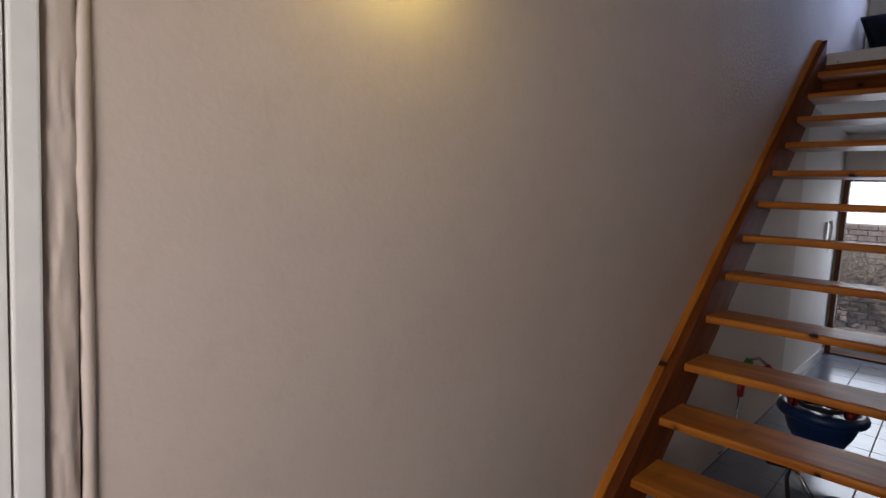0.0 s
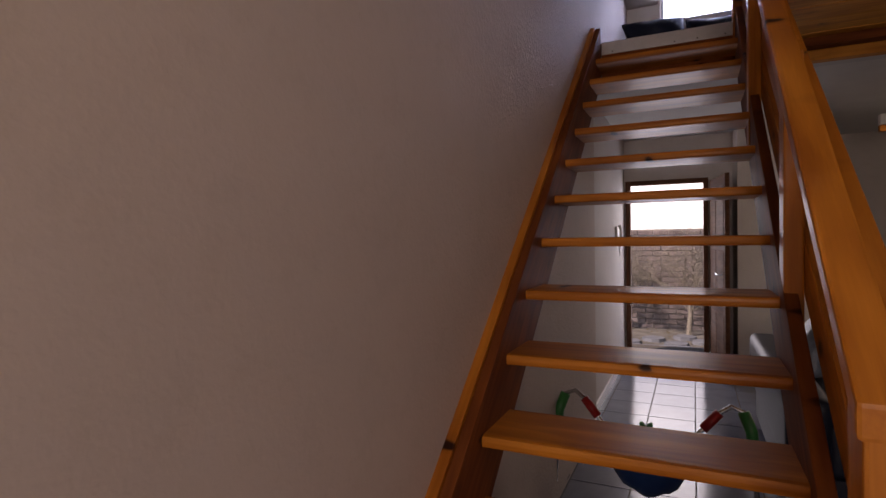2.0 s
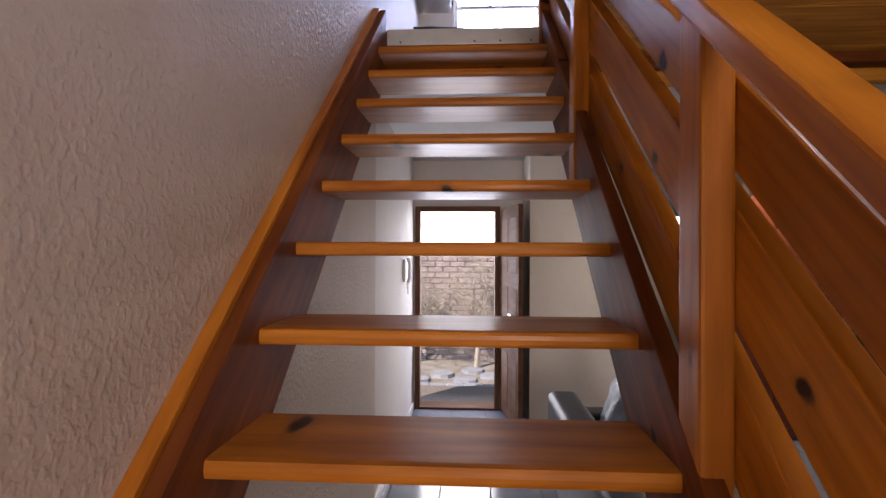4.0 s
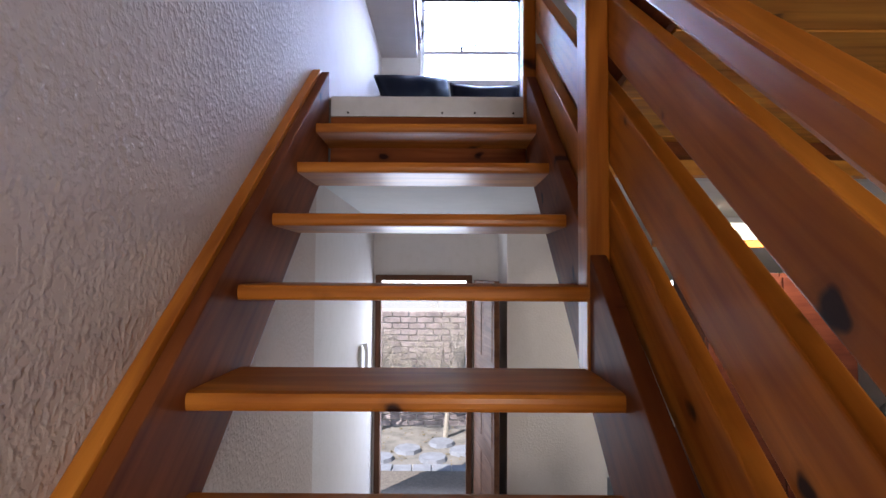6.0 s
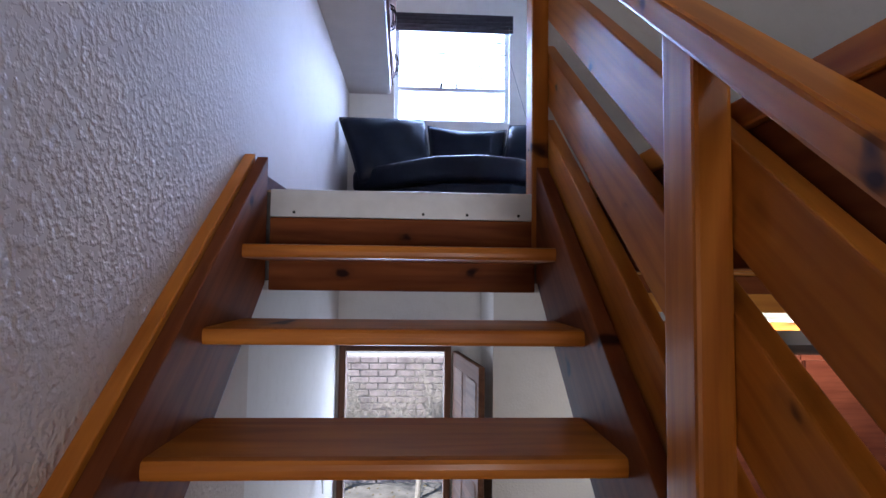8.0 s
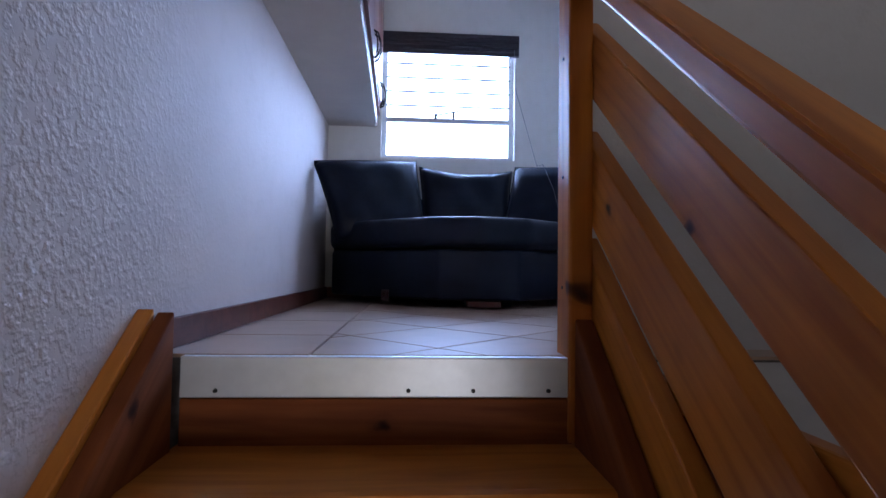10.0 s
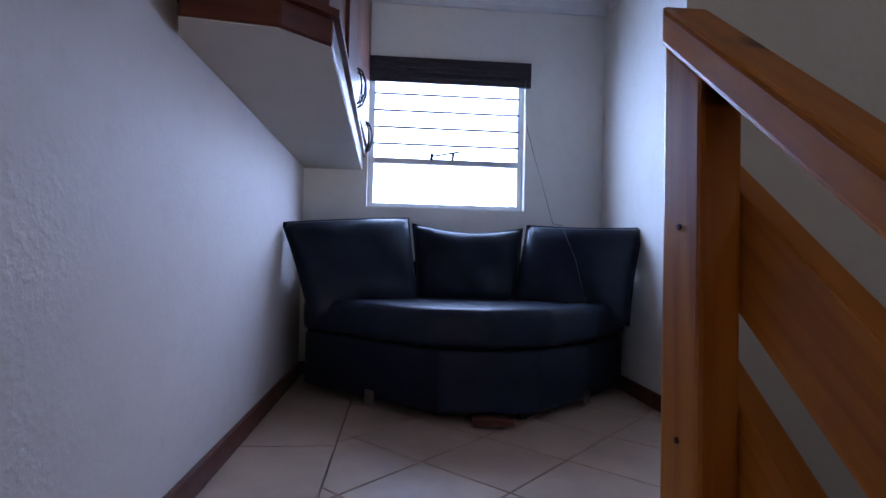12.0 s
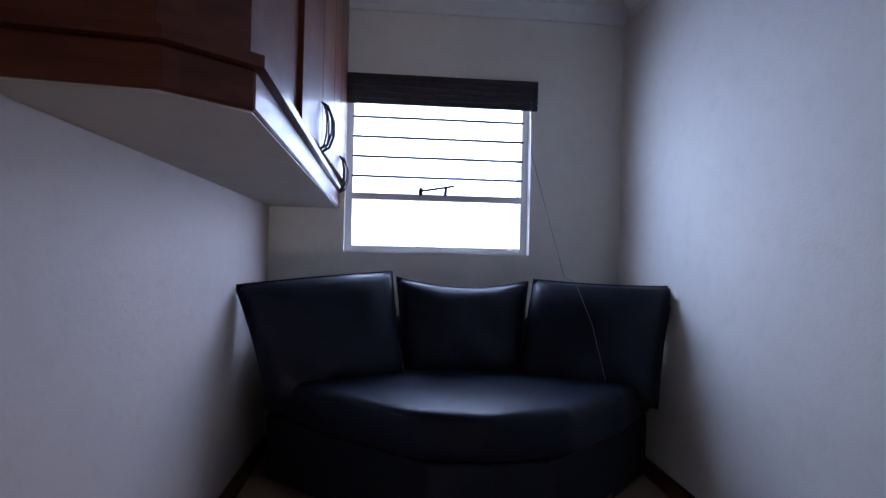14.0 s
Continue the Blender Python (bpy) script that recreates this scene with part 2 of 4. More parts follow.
def prism(profile, y0, y1, axis="y"):
    """Closed outline (a, b) pushed from y0 to y1 along an axis."""
    bm = bmesh.new()
    put = {"y": lambda a, b, c: (a, c, b), "x": lambda a, b, c: (c, a, b), "z": lambda a, b, c: (a, b, c)}[axis]
    v0 = [bm.verts.new(put(a, b, y0)) for a, b in profile]
    v1 = [bm.verts.new(put(a, b, y1)) for a, b in profile]
    n = len(profile)
    bm.faces.new(v0), bm.faces.new(v1[::-1])
    for i in range(n):
        bm.faces.new((v0[i], v1[i], v1[(i + 1) % n], v0[(i + 1) % n]))
    bmesh.ops.recalc_face_normals(bm, faces=bm.faces)
    return bm


def tube(points, r, sides=8, closed=False):
    bm = bmesh.new()
    pts = [Vector(p) for p in points]
    rings = []
    n = len(pts)
    for i, p in enumerate(pts):
        a, b = pts[i - 1 if (i or closed) else 0], pts[(i + 1) % n if (i < n - 1 or closed) else i]
        d = (b - a).normalized()
        s = d.orthogonal().normalized() if not rings else (last - d * last.dot(d)).normalized()
        last = s
        q = d.cross(s)
        rr = r[i] if isinstance(r, (list, tuple)) else r
        rings.append([bm.verts.new(p + (s * math.cos(k * 2 * math.pi / sides) + q * math.sin(k * 2 * math.pi / sides)) * rr) for k in range(sides)])
    for i in range(n if closed else n - 1):
        a, b = rings[i], rings[(i + 1) % n]
        for k in range(sides):
            bm.faces.new((a[k], a[(k + 1) % sides], b[(k + 1) % sides], b[k]))
    if not closed:
        bm.faces.new(rings[0][::-1]), bm.faces.new(rings[-1])
    bmesh.ops.recalc_face_normals(bm, faces=bm.faces)
    return bm


def wall_panels(name, rects, mat, axis, c0, c1, label):
    """A wall of thickness c0..c1 made of rectangles that butt round its openings."""
    bm = bmesh.new()
    for a0, b0, a1, b1 in rects:
        k = bmesh.ops.create_cube(bm, size=1)["verts"]
        s = (a1 - a0, c1 - c0, b1 - b0) if axis == "y" else (c1 - c0, a1 - a0, b1 - b0)
        c = ((a0 + a1) / 2, (c0 + c1) / 2, (b0 + b1) / 2) if axis == "y" else ((c0 + c1) / 2, (a0 + a1) / 2, (b0 + b1) / 2)
        bmesh.ops.scale(bm, vec=s, verts=k)
        bmesh.ops.translate(bm, vec=c, verts=k)
    return link(name, bm, mat, None, label, kind="structure")


# ---- large structure ----
RISE, GO, FLOOR = 0.2, 0.245, 2.8
XR = 5.6
wall_panels("wall_west", [(-1.6, -0.05, 3.3, 2.5), (-1.6, 2.5, 5.75, 5.0)], M_WALL, "x", -0.2, -0.035,
            "cream textured plaster wall beside the stairs")
wall_panels("wall_west_hall", [(3.3, -0.05, 5.66, 2.5)], M_HALL, "x", -0.25, -0.09, "cream plaster hall wall")
wall_panels("wall_north_lower", [(-0.25, -0.05, -0.07, 2.5), (0.77, -0.05, 1.0, 2.5), (-0.07, 2.01, 0.77, 2.5)], M_HALL, "y", 5.66, 5.8,
            "white plaster wall around the front door")
wall_panels("wall_hall_east", [(5.0, -0.05, 5.66, 2.5)], M_HALL, "x", 1.0, 1.12, "white plaster hall wall")
wall_panels("wall_hall_nib", [(1.12, -0.05, 1.74, 2.5)], M_HALL, "y", 5.0, 5.15, "white plaster wall beside the hall")
wall_panels("wall_north_kitchen", [(1.6, -0.05, 2.6, 2.5), (3.3, -0.05, XR, 2.5), (2.6, -0.05, 3.3, 1.1), (2.6, 2.0, 3.3, 2.5)], M_HALL, "y", 6.4, 6.55,
            "plaster kitchen wall around a window")
wall_panels("wall_kitchen_side", [(5.15, -0.05, 6.4, 2.5)], M_HALL, "x", 1.6, 1.74, "plaster kitchen side wall")
wall_panels("wall_north_upper", [(-0.2, 2.5, 0.31, 5.0), (1.2, 2.5, 1.8, 5.0), (0.31, 2.5, 1.2, 3.715), (0.31, 4.545, 1.2, 5.0)], M_WALL_UP, "y", 5.59, 5.75,
            "cream plaster wall around the upstairs window")
wall_panels("wall_alcove_east", [(3.55, 2.78, 5.59, 5.0)], M_WALL_UP, "x", 1.655, 1.8, "cream plaster alcove wall")
link("wall_landing", prism([(0.918, 3.37), (XR, 3.37), (XR, 3.52), (1.12, 3.52)], 2.78, 5.0, "z"), M_WALL_SHADED, None, "cream plaster landing wall", kind="structure")
wall_panels("wall_east", [(-3.2, -0.05, 6.55, 5.0)], M_WALL_SHADED, "x", XR, XR + 0.15, "plaster wall of the living room")
wall_panels("wall_south", [(-0.2, -0.05, 0.6, 5.0), (1.8, -0.05, XR + 0.15, 5.0), (0.6, -0.05, 1.8, 0.85), (0.6, 2.15, 1.8, 5.0)], M_WALL_SHADED, "y", -3.35, -3.2,
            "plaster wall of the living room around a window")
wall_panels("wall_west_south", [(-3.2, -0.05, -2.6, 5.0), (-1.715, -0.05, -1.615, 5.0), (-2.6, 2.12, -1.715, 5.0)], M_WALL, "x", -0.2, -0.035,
            "cream textured plaster wall beside a door")
slab("floor", (-0.25, -3.35, -0.1), (XR + 0.15, 6.55, -0.006), M_GROUT, kind="structure", label="dark grout bed of the tiled ground floor")
bm = bmesh.new()
tagged(slab("floor_upstairs", (-0.035, 3.262, 2.5), (1.8, 5.59, 2.78), M_GROUT, kind="structure", label="upper floor slab under the tiles"))
slab("floor_landing", (1.0, 3.16, 2.43), (XR, 3.262, 2.56), M_GREY, kind="structure", label="edge of the upper floor slab")
slab("floor_gallery", (1.0, 1.003, 2.565), (XR, 3.262, 2.775), M_GREY, kind="structure", label="gallery floor slab beside the stairwell")
slab("floor_landing_east", (1.8, 3.262, 2.5), (XR, 3.6, 2.78), M_GREY, kind="structure", label="upper floor slab of the landing")
slab("ceiling_lower", (-0.25, 3.27, 2.47), (XR, 6.4, 2.498), M_CEIL, kind="structure", label="white painted ceiling of the lower hall and kitchen")
slab("ceiling_upper", (-0.2, -3.35, 5.0), (XR + 0.15, 5.75, 5.1), M_CEIL, kind="structure", label="white painted upstairs ceiling")
slab("roof_north", (-0.25, 5.8, 2.5), (XR + 0.15, 6.55, 2.7), M_CEIL, kind="structure", label="roof over the kitchen")

# ceiling cornice upstairs
corn = thing("cornice", "white plaster ceiling cornice with a thin shadow line", "cornice", at=(0.8, 5.55, 4.9))
prof = [(5.59, 4.86), (5.59, 5.0), (5.49, 5.0), (5.50, 4.97), (5.545, 4.93), (5.57, 4.885), (5.575, 4.86)]
part("cornice_length", prism(prof, -0.035, 1.655, "x"), M_WHITE, corn, m=None)
prof = [(1.655, 4.86), (1.655, 5.0), (1.555, 5.0), (1.565, 4.97), (1.61, 4.93), (1.635, 4.885), (1.64, 4.86)]
part("cornice_length", prism(prof, 3.55, 5.49, "y"), M_WHITE, corn)
for o in corn.children:
    o.matrix_parent_inverse = corn.matrix_world.inverted()


def adopt(root):
    """Keeps the parts where they were built."""
    bpy.context.view_layer.update()
    for o in root.children:
        if not o.get("kept"):
            o.matrix_parent_inverse = root.matrix_world.inverted()


# ---- staircase ----
def nose(y):
    return 0.816 * y + 0.152


def tread_mesh():
    w, d, h = 0.85, 0.262, 0.038
    bm = bmesh.new()
    prof = [(0, -h)]
    prof += [(-0.006 - 0.008 * math.sin(a), -h / 2 - math.cos(a) * h / 2) for a in (0.5, 1.0, 1.57, 2.1, 2.6)]
    prof += [(0.004, 0), (d, 0), (d, -h)]
    v0 = [bm.verts.new((-w / 2, y, z)) for y, z in prof]
    v1 = [bm.verts.new((w / 2, y, z)) for y, z in prof]
    n = len(prof)
    bm.faces.new(v0), bm.faces.new(v1[::-1])
    for i in range(n):
        bm.faces.new((v0[i], v1[i], v1[(i + 1) % n], v0[(i + 1) % n]))
    bmesh.ops.recalc_face_normals(bm, faces=bm.faces)
    return bm


stairs = thing("staircase", "open-riser staircase of orange varnished knotty pine, rising beside a plaster wall", "staircase", at=(0.45, 0.1, 0))
first = None
for i in range(1, 14):
    m = Matrix.Translation((0.455, 3.0 - GO * (i - 1), FLOOR - RISE * i))
    if first is None:
        first = part("tread", tread_mesh(), M_PINE, stairs, m=m)
    else:
        o = new("tread", first.data)
        o.matrix_world, o.parent = m, stairs
SL = Vector((0, 0.245, 0.2)).normalized()


def stringer(name, x0, x1, lo, hi, ytop, mat, ybot=-0.28, parent=stairs, label="", turn=None):
    """A sloping board between the offsets lo and hi from the nosing line."""
    pts = [(ybot, max(0.0, nose(ybot) + lo)), (ytop, nose(ytop) + lo), (ytop, nose(ytop) + hi), (ybot, nose(ybot) + hi)]
    if nose(ybot) + lo < 0:
        yb = (-lo - 0.152) / 0.816
        pts = [(ybot, 0), (yb, 0)] + pts[1:]
    c = Vector(((x0 + x1) / 2, (ybot + ytop) / 2, nose((ybot + ytop) / 2)))
    x = SL
    y = Vector((0, 0, 1)).cross(x).normalized()
    m = Matrix((x, y, x.cross(y))).transposed().to_4x4()
    m.translation = c
    inv = m.inverted()
    bm = prism(pts, x0, x1, "x")
    bmesh.ops.transform(bm, matrix=inv, verts=bm.verts)
    bevel(bm, 0.004, 2)
    return part(name, bm, mat, parent, label, turn @ m if turn else m)


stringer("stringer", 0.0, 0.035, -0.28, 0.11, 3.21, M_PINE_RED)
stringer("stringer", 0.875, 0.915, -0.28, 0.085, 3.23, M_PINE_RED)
stringer("wall_trim", -0.035, -0.001, 0.06, 0.125, 3.20, M_PINE, label="rounded pine trim strip along the wall")
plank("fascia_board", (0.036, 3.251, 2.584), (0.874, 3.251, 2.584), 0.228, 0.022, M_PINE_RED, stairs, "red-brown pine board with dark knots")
adopt(stairs)

strip = thing("edge_strip", "pale painted metal strip screwed to the edge of the upper floor", "trim", at=(0.45, 3.25, 2.77))
bm, m = box2((0.036, 3.24, 2.700), (0.874, 3.262, 2.787), 0.003)
part("strip", bm, M_ALU, strip, m=m)
for x in (0.11, 0.515, 0.655, 0.82):
    bm = bmesh.new()
    bmesh.ops.create_cone(bm, cap_ends=True, segments=12, radius1=0.005, radius2=0.004, depth=0.006)
    part("screw", bm, M_SCREW, strip, m=Matrix.Translation((x, 3.238, 2.715)) @ pose(0, 0, 0, 90))
adopt(strip)

rail = thing("stair_balustrade", "pine balustrade of sloping boards and square posts along the stairs", "balustrade", at=(0.9, 0.3, 0))
POSTS = [(0.23, 0.0), (1.205, 1.0), (2.252, 1.79), (3.235, 2.602)]
PX, PD, PW = 0.869, 0.092, 0.055
# the balustrade is slightly out of square with the stairs
LEAN = Matrix.Translation((0.9, 2.25, 0)) @ pose(0, 0, 0, 0, 0, 0.4) @ Matrix.Translation((-0.9, -2.25, 0))
for yp, zb in POSTS:
    ym, zt = yp + PD / 2, nose(yp + PD / 2) + 0.84 + 0.018 * (yp - 2)
    post = plank("post", (PX + PW / 2, ym, zb), (PX + PW / 2, ym, zt), PD, PW, M_PINE, rail, up=(0, 1, 0), bv=0.007)
    at = Matrix(((0, 1, 0, PX + PW / 2), (0, 0, 1, ym), (1, 0, 0, (zb + zt) / 2), (0, 0, 0, 1)))
    c = at.inverted()
    for v in post.data.vertices:
        w = at @ v.co
        if w.z > (zb + zt) / 2:
            w.z += 0.816 * (w.y - ym)
        if yp < 1:
            w.x -= 0.035
        v.co = c @ LEAN @ w


def bay_board(name, lo, hi, y0, y1, x0, x1, drop, bv=0.004, turn=LEAN):
    """One sloping board; drop turns it a little flatter than the stairs."""
    f = lambda y, o: nose(y) + o - drop * (y - 2)
    ym = (y0 + y1) / 2
    x = Vector((0, 1, 0.816 - drop)).normalized()
    y = Vector((0, 0, 1)).cross(x).normalized()
    m = Matrix((x, y, x.cross(y))).transposed().to_4x4()
    m.translation = ((x0 + x1) / 2, ym, f(ym, (lo + hi) / 2))
    bm = prism([(y0, f(y0, lo)), (y1, f(y1, lo)), (y1, f(y1, hi)), (y0, f(y0, hi))], x0, x1, "x")
    bmesh.ops.transform(bm, matrix=m.inverted(), verts=bm.verts)
    bevel(bm, bv, 2)
    part(name, bm, M_PINE, rail, m=turn @ m)


for lo, hi, drop in ((0.05, 0.222, 0.02), (0.305, 0.485, 0.025), (0.563, 0.716, 0.0)):
    bay_board("rail_board", lo, hi, 0.16, 3.32, 0.925, 0.965, drop)
    yy = POSTS[-1][0] + PD / 2
    zz = nose(yy) + (lo + hi) / 2 - drop * (yy - 2)
    part("screw", tube([(0.867, yy, zz), (0.870, yy, zz)], 0.004, 8), M_SCREW, rail, m=LEAN)
bay_board("handrail", 0.836, 0.892, 0.19, 3.33, 0.848, 0.918, -0.018, 0.007, Matrix.Translation((0.86, 2.2, 0)) @ pose(0, 0, 0, 0, 0, -0.5) @ Matrix.Translation((-0.86, -2.2, 0)))
adopt(rail)

# gallery floor beside the stairwell, seen from below
gal = thing("gallery_floor", "gallery floor of knotty orange pine planks beside the stairwell, seen from below", "gallery", at=(3, 2.1, 2.55))
# dark pine on the trimmer stands in for the shadow below the nosing
plank("trimmer", (0.989, 1.0, 2.635), (0.989, 3.13, 2.635), 0.205, 0.02, M_PINE_RED, gal, "edge board in dark pine for the shade under the nosing")
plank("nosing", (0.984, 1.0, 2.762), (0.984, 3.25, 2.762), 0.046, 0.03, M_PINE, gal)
plank("end_beam", (1.002, 0.985, 2.655), (XR, 0.985, 2.655), 0.245, 0.03, M_PINE_LIT, gal)
plank("cross_beam", (1.002, 3.12, 2.475), (XR, 3.12, 2.475), 0.105, 0.07, M_PINE_LIT, gal)
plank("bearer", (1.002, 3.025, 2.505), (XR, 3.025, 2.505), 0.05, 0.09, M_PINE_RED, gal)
yy = 1.003
for k in range(10):
    w = (0.212, 0.208, 0.215)[k % 3]
    if yy + w > 3.12:
        w = 3.12 - yy
    plank("plank", (1.002, yy + w / 2, 2.5465 - 0.002 * (k % 2)), (XR, yy + w / 2, 2.5465 - 0.002 * (k % 2)), w - 0.005, 0.028, M_PINE_LIT, gal, up=(0, 1, 0))
    yy += w
    if yy > 3.1:
        break
adopt(gal)

# ---- upstairs window ----
win = thing("window_1", "white steel window with horizontal burglar bars and a casement stay, bright sky behind", "window", at=(0.755, 5.68, 3.715))
x0, x1, z0, z1 = 0.31, 1.2, 3.715, 4.545


def frame_bars(root, x0, x1, z0, z1, y, w, mat):
    plank("window_frame", (x0, y, z0 + w / 2), (x1, y, z0 + w / 2), w, 0.035, mat, root, bv=0.002)
    plank("window_frame", (x0, y, z1 - w / 2), (x1, y, z1 - w / 2), w, 0.035, mat, root, bv=0.002)
    for x in (x0 + w / 2, x1 - w / 2):
        plank("window_frame", (x, y, z0 + w), (x, y, z1 - w), w, 0.035, mat, root, up=(0, 1, 0), bv=0.002)


frame_bars(win, x0, x1, z0, z1, 5.66, 0.03, M_WHITE)
plank("transom", (x0 + 0.03, 5.655, 3.985), (x1 - 0.03, 5.655, 3.985), 0.032, 0.04, M_WHITE, win, bv=0.002)
for z in (4.08, 4.175, 4.27, 4.365):
    part("burglar_bar", tube([(x0 + 0.03, 5.63, z), (x1 - 0.03, 5.63, z)], 0.0065, 8), M_BAR, win)
for z, h in ((3.745, 0.22), (4.003, 0.5)):
    bm, m = box2((x0 + 0.03, 5.664, z), (x1 - 0.03, 5.668, z + h), 0)
    g = part("pane", bm, M_GLASS, win, m=m)
    g.visible_shadow = False
adopt(win)
stay = thing("casement_stay", "dark metal casement stay on the window transom", "window stay", at=(0.78, 5.62, 4.0))
part("arm", tube([(0.66, 5.61, 4.012), (0.72, 5.6, 4.02), (0.83, 5.59, 4.04)], 0.006), M_BLACK, stay)
part("peg", tube([(0.67, 5.63, 4.0), (0.67, 5.60, 4.022)], 0.011), M_BLACK, stay)
part("peg", tube([(0.79, 5.63, 4.0), (0.79, 5.595, 4.034)], 0.009), M_BLACK, stay)
adopt(stay)
blind = thing("roller_blind", "dark brown rolled-up blind across the top of the window", "blind", at=(0.75, 5.56, 4.6))
for k in range(4):
    part("fabric_fold", boxm((0.91, 0.034 - 0.003 * k, 0.026), 0.006), M_BLIND, blind, m=Matrix.Translation((0.765, 5.562, 4.507 - 0.028 * k)))
bm, m = box2((0.31, 5.55, 4.523), (1.22, 5.588, 4.55), 0.003)
part("headrail", bm, M_BLIND, blind, m=m)
adopt(blind)
cord = thing("blind_cord", "thin grey blind cord hanging down over the sofa cushion", "cord", at=(1.2, 5.5, 3.6))
part("cord", tube([(1.185, 5.54, 4.45), (1.19, 5.54, 4.2), (1.25, 5.50, 3.95), (1.285, 5.30, 3.625), (1.29, 5.17, 3.61), (1.33, 5.08, 3.45), (1.365, 5.035, 3.26), (1.385, 4.99, 3.13)], 0.0016, 6), M_BAR, cord)
part("toggle", tube([(1.385, 4.99, 3.135), (1.387, 4.985, 3.12), (1.389, 4.98, 3.09)], [0.004, 0.009, 0.006], 8), M_CUP, cord, "small wooden cord toggle")
adopt(cord)

# ---- wall cupboard upstairs ----
cup = thing("wall_cupboard", "dark red-brown wall cupboard with chamfered end and black handles", "cupboard", at=(0.1, 4.6, 4.1))
ZB = 3.938
foot = [(0.008, 3.808), (0.215, 3.835), (0.322, 3.93), (0.285, 5.59), (-0.034, 5.59), (-0.034, 3.9)]


def inset(pts, d):
    return [(x - (d if x > 0 else 0), y + (d if y < 5.5 and True else 0)) for x, y in pts]


part("body", prism(inset(foot, 0.012), ZB + 0.075, 4.99, "z"), M_MAHOG, cup)
bm = prism(foot, ZB + 0.004, ZB + 0.07, "z")
bevel(bm, 0.004, 1)
part("pelmet", bm, M_MAHOG, cup)
bm = prism([(0.004, 3.792), (0.222, 3.82), (0.338, 3.922), (0.30, 5.589), (-0.034, 5.589), (-0.034, 3.89)], ZB + 0.0705, ZB + 0.09, "z")
part("moulding", bm, M_MAHOG, cup)
part("underside", prism(inset(foot, 0.006), ZB, ZB + 0.0035, "z"), plain("cupboard_base", (0.48, 0.42, 0.36), 0.7, var=0.05), cup)
ys = [4.40, 4.76, 5.06, 5.31, 5.57]
for k, (a, b) in enumerate(zip(ys, ys[1:])):
    bm, m = box2((0.296, a + 0.003, ZB + 0.1), (0.314, b - 0.003, 4.95), 0.003)
    d = part("door", bm, M_CUP, cup, m=m)
    yh = b - 0.025 if k % 2 == 0 else a + 0.025
    zh = 4.035 if k < 2 else 3.965
    for reach, r0 in ((0.034, 0.0042), (0.018, 0.003)):
        pts = [(0.314, yh, zh), (0.314 + reach * 0.6, yh, zh + 0.012), (0.314 + reach, yh, zh + 0.05), (0.314 + reach, yh, zh + 0.095),
               (0.314 + reach * 0.6, yh, zh + 0.133), (0.314, yh, zh + 0.145)]
        part("handle", tube(pts, r0, 6), M_BLACK, cup, "curved black handle")
for o in cup.children:
    if o.name.split(".")[0] in ("pelmet", "moulding", "underside", "body"):
        for v in o.data.vertices:
            if v.co.z < 4.6:
                v.co.z -= 0.012 * (v.co.y - 3.9)
adopt(cup)

# ---- sofa ----
def cushion(w, h, d, puff=1.0, nx=22, nz=18, sag=0.0, seed=1, taper=(0.0, 0.0)):
    """A stuffed cushion with corners that stand out and creases."""
    bm = bmesh.new()
    grid = {}
    rnd = random.Random(seed)
    ph = rnd.random() * 9
    for side in (1, -1):
        for i in range(nx + 1):
            for k in range(nz + 1):
                u, v = i / nx * 2 - 1, k / nz * 2 - 1
                edge = (1 - abs(u) ** 3.2) * (1 - abs(v) ** 3.2)
                if edge <= 1e-6 and side == -1:
                    grid[side, i, k] = grid[1, i, k]
                    continue
                pin = 1 - 0.035 * (1 - u * u) * abs(v) ** 3
                pin2 = 1 - 0.035 * (1 - v * v) * abs(u) ** 3
                x = u * w / 2 * pin2
                x += (1 - v) / 2 * (taper[0] * max(0, -u) - taper[1] * max(0, u))
                z = v * h / 2 * pin - (sag * (1 - u * u) * max(0, v))
                th = d / 2 * max(edge, 0) ** 0.42 * puff
                th += (0.010 * noise.noise(Vector((u * 2.5 + ph, v * 2.5, side))) + 0.006 * abs(noise.noise(Vector((u * 6 + ph, v * 4, side)))) + 0.004 * math.sin(7 * u + 4 * v + ph)) * max(edge, 0) ** 0.3
                grid[side, i, k] = bm.verts.new((x, -side * th if edge > 1e-6 else 0, z))
    for side in (1, -1):
        for i in range(nx):
            for k in range(nz):
                q = [grid[side, i, k], grid[side, i + 1, k], grid[side, i + 1, k + 1], grid[side, i, k + 1]]
                if len(set(q)) == 4:
                    bm.faces.new(q if side == 1 else q[::-1])
    bmesh.ops.recalc_face_normals(bm, faces=bm.faces)
    return bm


def rounded(outline, z0, z1, bv, crown=0.0):
    bm = prism(outline, z0, z1, "z")
    bevel(bm, bv, 4, [e for e in bm.edges])
    return bm


sofa = thing("corner_sofa", "black leather wedge-shaped corner sofa on cream tiles under the window", "sofa", at=(0.8, 5.1, 2.8))
base = [(0.07, 5.16), (0.38, 4.9), (0.66, 4.66), (1.05, 4.66), (1.34, 4.9), (1.6, 5.16), (1.6, 5.5), (0.07, 5.5)]
part("base", rounded(base, 2.83, 3.08, 0.02), M_LEATHER, sofa, smooth=False)
seat = [(0.06, 5.14), (0.36, 4.86), (0.60, 4.66), (0.84, 4.60), (1.10, 4.66), (1.36, 4.86), (1.61, 5.14), (1.61, 5.5), (0.06, 5.5)]
part("seat", rounded(seat, 3.085, 3.24, 0.045), M_LEATHER, sofa, smooth=True)
